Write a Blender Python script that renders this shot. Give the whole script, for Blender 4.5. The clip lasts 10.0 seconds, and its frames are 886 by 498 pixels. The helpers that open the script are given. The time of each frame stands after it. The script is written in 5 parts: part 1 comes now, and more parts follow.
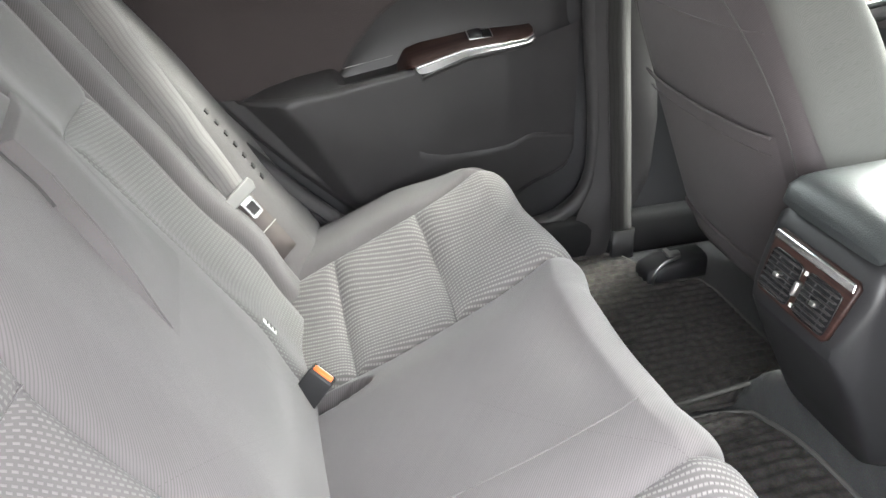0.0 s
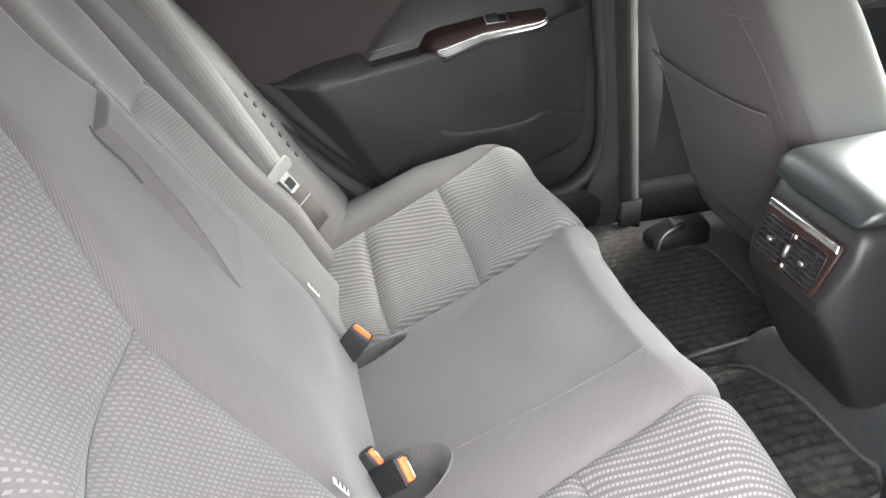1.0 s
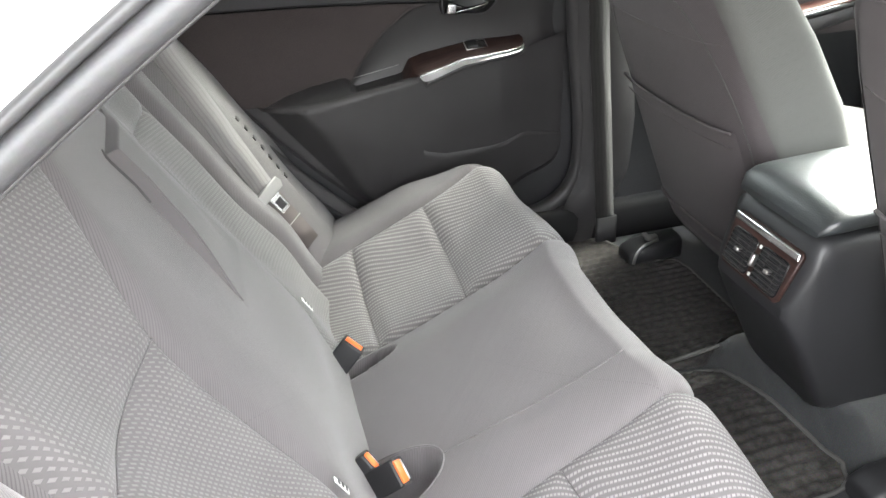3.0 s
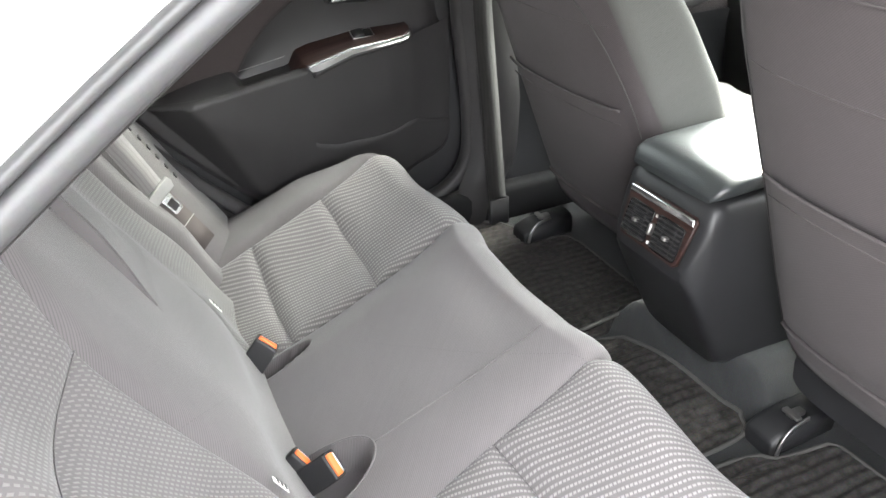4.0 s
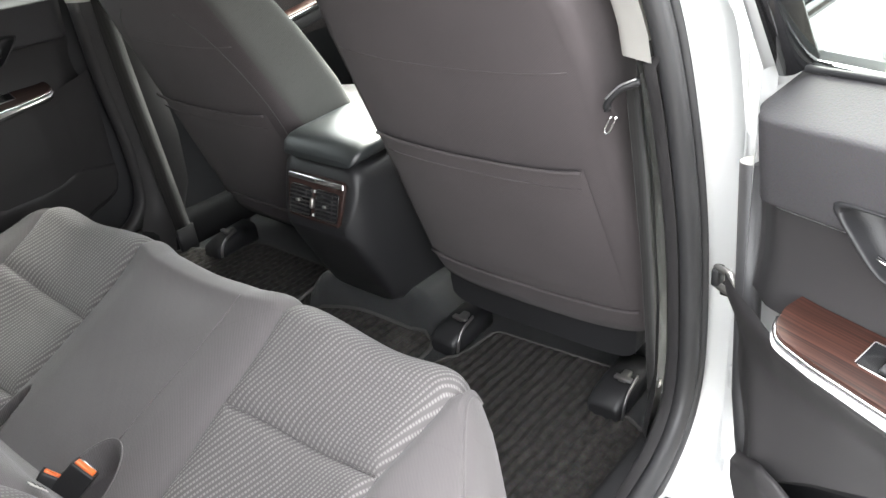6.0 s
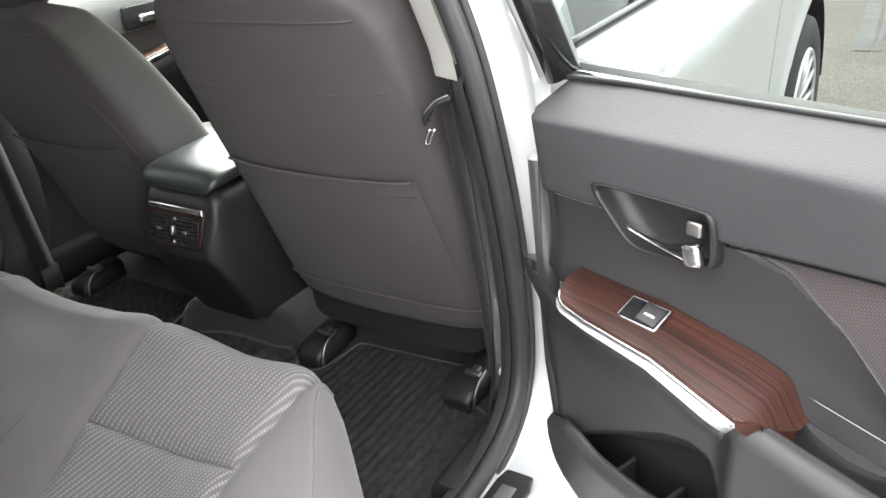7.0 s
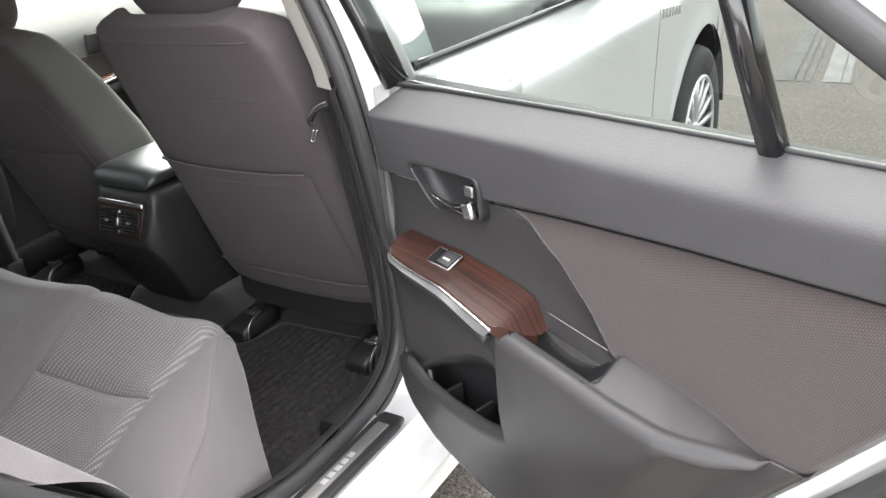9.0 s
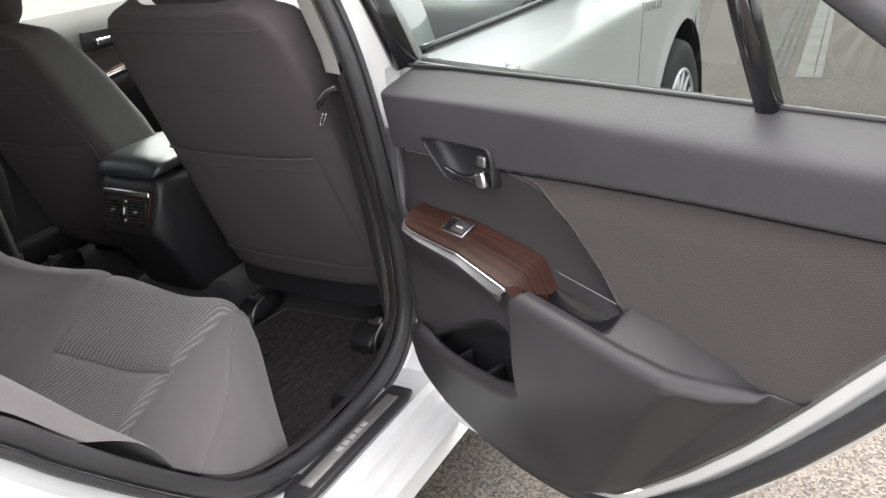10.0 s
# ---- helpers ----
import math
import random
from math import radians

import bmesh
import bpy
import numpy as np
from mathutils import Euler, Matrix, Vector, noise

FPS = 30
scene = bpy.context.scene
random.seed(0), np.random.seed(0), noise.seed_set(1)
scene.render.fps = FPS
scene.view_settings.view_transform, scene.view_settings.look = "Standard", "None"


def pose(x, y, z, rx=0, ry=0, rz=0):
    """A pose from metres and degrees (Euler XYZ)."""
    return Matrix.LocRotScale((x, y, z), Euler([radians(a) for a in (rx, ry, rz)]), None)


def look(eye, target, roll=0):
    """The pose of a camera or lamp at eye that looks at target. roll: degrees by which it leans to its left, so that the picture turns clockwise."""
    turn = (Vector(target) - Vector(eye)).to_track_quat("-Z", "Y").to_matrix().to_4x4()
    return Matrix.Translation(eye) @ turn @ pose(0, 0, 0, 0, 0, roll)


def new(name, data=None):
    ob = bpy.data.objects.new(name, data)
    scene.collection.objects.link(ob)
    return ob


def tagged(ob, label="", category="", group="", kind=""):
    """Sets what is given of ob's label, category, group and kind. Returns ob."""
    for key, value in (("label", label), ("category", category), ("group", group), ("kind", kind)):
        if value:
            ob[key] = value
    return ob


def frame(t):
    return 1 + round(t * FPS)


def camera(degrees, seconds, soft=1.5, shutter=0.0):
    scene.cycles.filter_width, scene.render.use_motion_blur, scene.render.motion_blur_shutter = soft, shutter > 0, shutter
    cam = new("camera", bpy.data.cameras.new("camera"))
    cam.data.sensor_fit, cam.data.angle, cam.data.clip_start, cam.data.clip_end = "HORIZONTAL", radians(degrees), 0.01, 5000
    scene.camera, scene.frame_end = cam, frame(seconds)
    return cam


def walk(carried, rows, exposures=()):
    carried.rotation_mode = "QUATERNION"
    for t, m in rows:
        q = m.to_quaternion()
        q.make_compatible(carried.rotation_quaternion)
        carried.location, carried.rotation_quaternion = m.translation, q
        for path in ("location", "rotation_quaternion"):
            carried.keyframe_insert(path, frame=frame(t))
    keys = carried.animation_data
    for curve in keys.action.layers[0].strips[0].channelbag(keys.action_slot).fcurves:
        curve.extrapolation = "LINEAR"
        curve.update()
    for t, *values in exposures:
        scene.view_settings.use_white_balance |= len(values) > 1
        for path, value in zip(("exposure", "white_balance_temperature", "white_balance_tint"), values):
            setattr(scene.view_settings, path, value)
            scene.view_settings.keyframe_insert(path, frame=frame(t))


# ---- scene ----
cam = camera(58.3, 10.0)
PATH = [
    (0, (-0.054, -0.785, 1.167), (0.295, 0.942, 0.221), -3.0),
    (0.5, (-0.075, -0.836, 1.194), (0.26, 0.883, 0.228), -3.7),
    (1, (-0.109, -0.891, 1.221), (0.216, 0.81, 0.221), -3.8),
    (1.5, (-0.125, -0.926, 1.231), (0.201, 0.782, 0.244), -3.8),
    (2, (-0.133, -0.936, 1.235), (0.24, 0.771, 0.261), -3.4),
    (3.5, (-0.152, -0.953, 1.247), (0.257, 0.759, 0.297), -3.8),
    (4, (-0.2, -0.936, 1.242), (0.485, 0.663, 0.253), -2.6),
    (4.5, (-0.238, -0.996, 1.244), (0.619, 0.517, 0.256), -2.6),
    (5, (-0.285, -1.141, 1.247), (0.58, 0.389, 0.292), -4.3),
    (5.5, (-0.291, -1.198, 1.255), (0.657, 0.302, 0.331), -7.8),
    (6, (-0.315, -1.18, 1.25), (0.969, 0.023, 0.298), -6.9),
    (6.2, (-0.328, -1.186, 1.247), (1.039, -0.086, 0.287), -6.5),
    (7.3, (-0.398, -1.392, 1.248), (1.097, -0.392, 0.374), -6.6),
    (7.5, (-0.415, -1.427, 1.25), (1.078, -0.423, 0.375), -7.3),
    (8, (-0.43, -1.434, 1.255), (1.048, -0.408, 0.383), -7.8),
    (8.5, (-0.463, -1.485, 1.258), (1.072, -0.507, 0.431), -5.6),
    (9, (-0.532, -1.644, 1.269), (1.002, -0.659, 0.446), -5.4),
    (9.5, (-0.587, -1.657, 1.269), (0.931, -0.649, 0.445), -6.4),
    (10, (-0.634, -1.638, 1.252), (0.933, -0.701, 0.437), -5.6),
]
EXPOSURES = [(0.0, 5.55, 6680, 9), (0.5, 5.55, 6680, 9), (1.0, 5.47, 6680, 9), (3.5, 5.35, 6680, 9), (4.5, 5.3, 6680, 9), (5.0, 5.05, 6680, 9), (5.5, 4.6, 6680, 9), (6.0, 4.45, 6680, 9), (7.5, 4.1, 6720, 9), (8.5, 4.1, 6740, 10), (9.0, 3.9, 6740, 11), (10.0, 3.28, 6770, 12)]
walk(cam, [(t, look(eye, target, roll)) for t, eye, target, roll in PATH], EXPOSURES)

# ==== light ====
world = bpy.data.worlds.new("sky")
scene.world = world
world.use_nodes = True
_n, _l = world.node_tree.nodes, world.node_tree.links
sky = _n.new("ShaderNodeTexSky")
sky.sky_type, sky.sun_disc = "NISHITA", False
sky.sun_elevation, sky.sun_rotation = radians(57), radians(60)
sky.air_density, sky.dust_density, sky.ozone_density = 1.0, 4.0, 1.0
_soft = _n.new("ShaderNodeHueSaturation")
_soft.inputs["Saturation"].default_value = 0.15
_l.new(sky.outputs[0], _soft.inputs["Color"])
_l.new(_soft.outputs[0], _n["Background"].inputs["Color"])
_n["Background"].inputs["Strength"].default_value = 0.15
sun_data = bpy.data.lights.new("sun", "SUN")
sun_data.energy, sun_data.angle, sun_data.color = 0.6, radians(26), (1.0, 0.93, 0.84)
sun = new("sun", sun_data)
sun.matrix_world = look((4.6, 2.6, 8.0), (0, 0, 0))


# ==== materials ====
def material(name, colour, rough=0.6, metal=0.0, spec=0.5, grain=0.0, grain_scale=400.0, bump=0.0, blotch=0.12,
             blotch_scale=6.0, coat=0.0, sheen=0.0):
    """A surface with fine grain and broad uneven wear, in metres of the object's own space."""
    m = bpy.data.materials.new(name)
    m.use_nodes = True
    n, l = m.node_tree.nodes, m.node_tree.links
    b = n["Principled BSDF"]
    co = n.new("ShaderNodeTexCoord")
    big = n.new("ShaderNodeTexNoise")
    big.inputs["Scale"].default_value, big.inputs["Detail"].default_value = blotch_scale, 4
    l.new(co.outputs["Object"], big.inputs["Vector"])
    fine = n.new("ShaderNodeTexNoise")
    fine.inputs["Scale"].default_value, fine.inputs["Detail"].default_value = grain_scale, 2
    l.new(co.outputs["Object"], fine.inputs["Vector"])
    r = n.new("ShaderNodeValToRGB")
    lo, hi = 1 - blotch, 1 + blotch
    r.color_ramp.elements[0].position, r.color_ramp.elements[1].position = 0.3, 0.7
    r.color_ramp.elements[0].color = (*[min(1, c * lo) for c in colour], 1)
    r.color_ramp.elements[1].color = (*[min(1, c * hi) for c in colour], 1)
    l.new(big.outputs["Fac"], r.inputs["Fac"])
    mix = n.new("ShaderNodeMix")
    mix.data_type, mix.blend_type = "RGBA", "MULTIPLY"
    mix.inputs["Factor"].default_value = grain
    l.new(r.outputs["Color"], mix.inputs["A"])
    l.new(fine.outputs["Color"], mix.inputs["B"])
    l.new(mix.outputs["Result"], b.inputs["Base Color"])
    rr = n.new("ShaderNodeMapRange")
    rr.inputs["To Min"].default_value, rr.inputs["To Max"].default_value = max(0, rough - 0.07), min(1, rough + 0.07)
    l.new(big.outputs["Fac"], rr.inputs["Value"])
    l.new(rr.outputs["Result"], b.inputs["Roughness"])
    b.inputs["Metallic"].default_value = metal
    b.inputs["Specular IOR Level"].default_value = spec
    b.inputs["Coat Weight"].default_value = coat
    b.inputs["Coat Roughness"].default_value = 0.05
    b.inputs["Sheen Weight"].default_value = sheen
    if bump:
        bp = n.new("ShaderNodeBump")
        bp.inputs["Strength"].default_value, bp.inputs["Distance"].default_value = bump, 0.001
        l.new(fine.outputs["Fac"], bp.inputs["Height"])
        l.new(bp.outputs["Normal"], b.inputs["Normal"])
    return m


def weave(name, ground, thread, across, along, slant=0.0, keep=0.5, rough=0.9, bump=0.4, blotch=0.08, wobble=0.003, vary=0.72, sheen=0.25):
    """Woven cloth on UV metres: short light threads in staggered rows on a darker ground."""
    m = bpy.data.materials.new(name)
    m.use_nodes = True
    n, l = m.node_tree.nodes, m.node_tree.links
    b = n["Principled BSDF"]
    uv = n.new("ShaderNodeUVMap")
    uv.uv_map = "UVMap"
    warp = n.new("ShaderNodeTexNoise")
    warp.inputs["Scale"].default_value = 14
    l.new(uv.outputs["UV"], warp.inputs["Vector"])
    shift = n.new("ShaderNodeVectorMath")
    shift.operation = "MULTIPLY_ADD"
    shift.inputs[1].default_value = (wobble, wobble, 0)
    l.new(warp.outputs["Color"], shift.inputs[0])
    l.new(uv.outputs["UV"], shift.inputs[2])
    turn = n.new("ShaderNodeMapping")
    turn.inputs["Rotation"].default_value = (0, 0, radians(slant))
    l.new(shift.outputs[0], turn.inputs["Vector"])
    brick = n.new("ShaderNodeTexBrick")
    brick.offset = 0.5
    brick.inputs["Scale"].default_value = 1
    brick.inputs["Brick Width"].default_value, brick.inputs["Row Height"].default_value = along, across
    brick.inputs["Mortar Size"].default_value = across * (1 - keep) * 0.5
    brick.inputs["Mortar Smooth"].default_value = 0.4
    brick.inputs["Color1"].default_value = (*thread, 1)
    brick.inputs["Color2"].default_value = (*[c * vary for c in thread], 1)
    brick.inputs["Mortar"].default_value = (*ground, 1)
    l.new(turn.outputs[0], brick.inputs["Vector"])
    big = n.new("ShaderNodeTexNoise")
    big.inputs["Scale"].default_value, big.inputs["Detail"].default_value = 7, 5
    l.new(uv.outputs["UV"], big.inputs["Vector"])
    rng = n.new("ShaderNodeMapRange")
    rng.inputs["To Min"].default_value, rng.inputs["To Max"].default_value = 1 - 2 * blotch, 1 + 2 * blotch
    l.new(big.outputs["Fac"], rng.inputs["Value"])
    mul = n.new("ShaderNodeVectorMath")
    mul.operation = "SCALE"
    l.new(brick.outputs["Color"], mul.inputs[0])
    l.new(rng.outputs["Result"], mul.inputs["Scale"])
    l.new(mul.outputs[0], b.inputs["Base Color"])
    b.inputs["Roughness"].default_value = rough
    b.inputs["Specular IOR Level"].default_value = 0.25
    b.inputs["Sheen Weight"].default_value = sheen
    b.inputs["Sheen Roughness"].default_value = 0.5
    bp = n.new("ShaderNodeBump")
    bp.invert = True
    bp.inputs["Strength"].default_value, bp.inputs["Distance"].default_value = bump, 0.0012
    l.new(brick.outputs["Fac"], bp.inputs["Height"])
    l.new(bp.outputs["Normal"], b.inputs["Normal"])
    return m


def dashes(name, ground, thread, pitch, step, slant, bump=0.45, gap=0.25, squash=0.9, soft_edge=0.6):
    """Woven cloth on UV metres: staggered rows of short light stitches."""
    m = bpy.data.materials.new(name)
    m.use_nodes = True
    n, l = m.node_tree.nodes, m.node_tree.links
    b = n["Principled BSDF"]
    uv = n.new("ShaderNodeUVMap")
    uv.uv_map = "UVMap"
    warp = n.new("ShaderNodeTexNoise")
    warp.inputs["Scale"].default_value = 11
    l.new(uv.outputs["UV"], warp.inputs["Vector"])
    shift = n.new("ShaderNodeVectorMath")
    shift.operation = "MULTIPLY_ADD"
    shift.inputs[1].default_value = (0.004, 0.004, 0)
    l.new(warp.outputs["Color"], shift.inputs[0])
    l.new(uv.outputs["UV"], shift.inputs[2])
    turn = n.new("ShaderNodeMapping")
    turn.inputs["Rotation"].default_value = (0, 0, radians(slant))
    l.new(shift.outputs[0], turn.inputs["Vector"])
    k = squash * step / pitch
    sq = n.new("ShaderNodeMapping")
    sq.inputs["Scale"].default_value = (1, k, 1)
    l.new(turn.outputs[0], sq.inputs["Vector"])
    br = n.new("ShaderNodeTexBrick")
    br.offset = 0.5
    br.inputs["Scale"].default_value = 1
    br.inputs["Brick Width"].default_value, br.inputs["Row Height"].default_value = step, pitch * k
    br.inputs["Mortar Size"].default_value, br.inputs["Mortar Smooth"].default_value = step * gap, soft_edge
    br.inputs["Color1"].default_value = (*thread, 1)
    br.inputs["Color2"].default_value = (*[g + (t - g) * 0.75 for g, t in zip(ground, thread)], 1)
    br.inputs["Mortar"].default_value = (*ground, 1)
    l.new(sq.outputs[0], br.inputs["Vector"])
    big = n.new("ShaderNodeTexNoise")
    big.inputs["Scale"].default_value, big.inputs["Detail"].default_value = 9, 6
    l.new(uv.outputs["UV"], big.inputs["Vector"])
    rng = n.new("ShaderNodeMapRange")
    rng.inputs["To Min"].default_value, rng.inputs["To Max"].default_value = 0.86, 1.14
    l.new(big.outputs["Fac"], rng.inputs["Value"])
    mul = n.new("ShaderNodeVectorMath")
    mul.operation = "SCALE"
    l.new(br.outputs["Color"], mul.inputs[0])
    l.new(rng.outputs["Result"], mul.inputs["Scale"])
    l.new(mul.outputs[0], b.inputs["Base Color"])
    b.inputs["Roughness"].default_value = 0.9
    b.inputs["Specular IOR Level"].default_value = 0.25
    b.inputs["Sheen Weight"].default_value = 0.2
    bp = n.new("ShaderNodeBump")
    bp.invert = True
    bp.inputs["Strength"].default_value, bp.inputs["Distance"].default_value = bump, 0.0012
    l.new(br.outputs["Fac"], bp.inputs["Height"])
    l.new(bp.outputs["Normal"], b.inputs["Normal"])
    return m


def glass(name, tint):
    m = bpy.data.materials.new(name)
    m.use_nodes = True
    n, l = m.node_tree.nodes, m.node_tree.links
    n.remove(n["Principled BSDF"])
    clear, gloss, mix, fr = (n.new("ShaderNode" + k) for k in ("BsdfTransparent", "BsdfGlossy", "MixShader", "Fresnel"))
    clear.inputs["Color"].default_value = (*tint, 1)
    gloss.inputs["Roughness"].default_value = 0.01
    fr.inputs["IOR"].default_value = 1.45
    l.new(fr.outputs[0], mix.inputs[0])
    l.new(clear.outputs[0], mix.inputs[1])
    l.new(gloss.outputs[0], mix.inputs[2])
    l.new(mix.outputs[0], n["Material Output"].inputs["Surface"])
    return m


def wood_grain(name, dark, light):
    m = bpy.data.materials.new(name)
    m.use_nodes = True
    n, l = m.node_tree.nodes, m.node_tree.links
    b = n["Principled BSDF"]
    uv = n.new("ShaderNodeUVMap")
    uv.uv_map = "UVMap"
    st = n.new("ShaderNodeMapping")
    st.inputs["Scale"].default_value = (5, 330, 1)
    l.new(uv.outputs["UV"], st.inputs["Vector"])
    a = n.new("ShaderNodeTexNoise")
    a.inputs["Scale"].default_value, a.inputs["Detail"].default_value, a.inputs["Distortion"].default_value = 1.0, 6, 0.5
    l.new(st.outputs[0], a.inputs["Vector"])
    r = n.new("ShaderNodeValToRGB")
    r.color_ramp.elements[0].position, r.color_ramp.elements[0].color = 0.36, (*dark, 1)
    r.color_ramp.elements[1].position, r.color_ramp.elements[1].color = 0.68, (*light, 1)
    l.new(a.outputs["Fac"], r.inputs["Fac"])
    l.new(r.outputs[0], b.inputs["Base Color"])
    b.inputs["Roughness"].default_value = 0.5
    b.inputs["Specular IOR Level"].default_value = 0.25
    b.inputs["Coat Weight"].default_value, b.inputs["Coat Roughness"].default_value = 0.1, 0.25
    return m


def asphalt(name):
    m = bpy.data.materials.new(name)
    m.use_nodes = True
    n, l = m.node_tree.nodes, m.node_tree.links
    b = n["Principled BSDF"]
    co = n.new("ShaderNodeTexCoord")
    st = n.new("ShaderNodeTexVoronoi")
    st.inputs["Scale"].default_value = 170
    l.new(co.outputs["Object"], st.inputs["Vector"])
    big = n.new("ShaderNodeTexNoise")
    big.inputs["Scale"].default_value, big.inputs["Detail"].default_value = 1.3, 6
    l.new(co.outputs["Object"], big.inputs["Vector"])
    r = n.new("ShaderNodeValToRGB")
    r.color_ramp.elements[0].color, r.color_ramp.elements[1].color = (0.02, 0.0175, 0.0152, 1), (0.13, 0.114, 0.095, 1)
    sep = n.new("ShaderNodeSeparateColor")
    l.new(st.outputs["Color"], sep.inputs[0])
    l.new(sep.outputs[0], r.inputs["Fac"])
    mix = n.new("ShaderNodeMix")
    mix.data_type, mix.blend_type = "RGBA", "MULTIPLY"
    mix.inputs["Factor"].default_value = 0.6
    l.new(r.outputs[0], mix.inputs["A"])
    l.new(big.outputs["Fac"], mix.inputs["B"])
    l.new(mix.outputs["Result"], b.inputs["Base Color"])
    b.inputs["Roughness"].default_value = 0.9
    bp = n.new("ShaderNodeBump")
    bp.inputs["Strength"].default_value, bp.inputs["Distance"].default_value = 0.6, 0.003
    l.new(st.outputs["Distance"], bp.inputs["Height"])
    l.new(bp.outputs["Normal"], b.inputs["Normal"])
    return m


PLAIN = weave("grey_twill", (0.108, 0.0995, 0.1015), (0.152, 0.141, 0.143), 0.0026, 0.6, slant=-51, keep=0.55, bump=0.22, wobble=0.0004, blotch=0.06, vary=0.95)
FLAP_CLOTH = material("plain_grey_cloth", (0.15, 0.139, 0.141), 0.92, spec=0.2, grain=0.25, grain_scale=900, bump=0.3, sheen=0.2, blotch=0.06)
# seatback cloth in a paler, greener tone: side light put into the colour
LIT_SIDE_CLOTH = weave("lit_side_twill", (0.07, 0.069, 0.066), (0.082, 0.081, 0.077), 0.0026, 0.02, slant=40, keep=0.55, bump=0.15, wobble=0.0004, blotch=0.06, vary=0.96, sheen=0.1)
SEAT_REAR = weave("dark_seatback_twill", (0.07, 0.061, 0.063), (0.084, 0.073, 0.076), 0.0024, 0.02, slant=40, keep=0.55, bump=0.1, wobble=0.0004, blotch=0.07, vary=0.96, sheen=0.05)
DOTTED = dashes("dotted_back_weave", (0.14, 0.131, 0.132), (0.23, 0.219, 0.216), 0.0056, 0.0084, 66, bump=0.5, gap=0.245, squash=0.675, soft_edge=0.3)
STRIPED = dashes("striped_seat_weave", (0.138, 0.129, 0.13), (0.30, 0.285, 0.28), 0.0095, 0.0056, 67, gap=0.20, squash=0.46, soft_edge=0.6)
DOOR_CLOTH = weave("ribbed_door_cloth", (0.034, 0.0275, 0.028), (0.064, 0.052, 0.052), 0.0024, 0.004, slant=-65, keep=0.5, bump=0.25, wobble=0.0002, vary=0.9)
SOFT_GREY = material("grained_soft_plastic", (0.06, 0.058, 0.062), 0.62, spec=0.28, grain=0.3, grain_scale=480, bump=0.5)
HARD_GREY = material("moulded_grey_plastic", (0.042, 0.0402, 0.0415), 0.41, spec=0.36, grain=0.25, grain_scale=900, bump=0.25)
DARK = material("black_plastic", (0.022, 0.022, 0.024), 0.45, grain=0.3, grain_scale=700, bump=0.2)
GLOSS_BLACK = material("gloss_black", (0.012, 0.012, 0.013), 0.12, coat=0.4)
RUBBER = material("black_rubber_seal", (0.04, 0.04, 0.042), 0.45, grain=0.2, bump=0.15)
CARPET = material("dark_carpet", (0.05, 0.052, 0.054), 0.98, grain=0.7, grain_scale=500, bump=1.0, sheen=0.2, spec=0.1)
MAT_CARPET = material("ribbed_mat_pile", (0.062, 0.058, 0.056), 0.98, grain=0.8, grain_scale=420, bump=1.0, sheen=0.04, spec=0.1, blotch=0.45, blotch_scale=60)
MAT_EDGE = material("mat_binding", (0.065, 0.063, 0.061), 0.9, bump=0.4)
CHROME = material("chrome", (0.86, 0.86, 0.87), 0.2, metal=1.0, blotch=0.03)
SATIN = material("satin_silver", (0.6, 0.6, 0.61), 0.33, metal=1.0, blotch=0.05)
BRUSHED = material("brushed_aluminium", (0.4, 0.39, 0.385), 0.5, metal=0.9, grain=0.3, grain_scale=500, bump=0.15, blotch=0.08)
ALLOY = material("silver_alloy", (0.72, 0.72, 0.73), 0.35, metal=0.6, blotch=0.05)
STEEL = material("bare_steel", (0.42, 0.41, 0.4), 0.4, metal=1.0, blotch=0.2)
PAINT = material("silver_white_paint", (0.70, 0.71, 0.71), 0.33, metal=0.2, coat=0.5, blotch=0.02, grain=0.05, grain_scale=3000)
FRONT_TRIM = material("mid_grey_door_trim", (0.17, 0.172, 0.165), 0.55, grain=0.3, grain_scale=700, bump=0.2)
SILL_BLACK = material("matt_black_sill_plastic", (0.016, 0.016, 0.017), 0.75, spec=0.2, grain=0.3, bump=0.2)
# near-black colour that stands in for shade inside hollows and gaps
SHADE_BLACK = material("matt_shade_black", (0.012, 0.012, 0.013), 0.85, spec=0.12)
LEATHER = material("black_grained_vinyl", (0.034, 0.038, 0.04), 0.34, spec=0.7, grain=0.3, grain_scale=500, bump=0.5)
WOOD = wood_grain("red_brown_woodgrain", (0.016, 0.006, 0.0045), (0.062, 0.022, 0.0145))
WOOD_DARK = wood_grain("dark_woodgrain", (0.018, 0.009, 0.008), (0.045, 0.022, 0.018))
LIGHT_TRIM = material("pale_grey_trim", (0.5, 0.49, 0.46), 0.7, grain=0.2, grain_scale=900, bump=0.3)
HEADLINER = material("pale_headliner", (0.5, 0.49, 0.46), 0.95, grain=0.3, grain_scale=900, bump=0.4)
WEBBING = weave("seat_belt_webbing", (0.2, 0.19, 0.187), (0.24, 0.228, 0.225), 0.0018, 0.003, keep=0.6, bump=0.15, vary=0.98)
WEB_DARK = weave("dark_belt_webbing", (0.016, 0.015, 0.015), (0.021, 0.02, 0.0195), 0.0018, 0.003, keep=0.6, bump=0.15, vary=0.97)
TONGUE_GREY = material("grey_tongue_plastic", (0.28, 0.275, 0.27), 0.5, bump=0.2)
# belt webbing's own grey, darkened to brown for the shade it lies in
SHADED_WEBBING = material("shaded_webbing", (0.115, 0.098, 0.093), 0.7, bump=0.3)
ORANGE = material("orange_button", (0.85, 0.17, 0.035), 0.4)
WHITE_TAG = material("white_label_cloth", (0.8, 0.79, 0.77), 0.8)
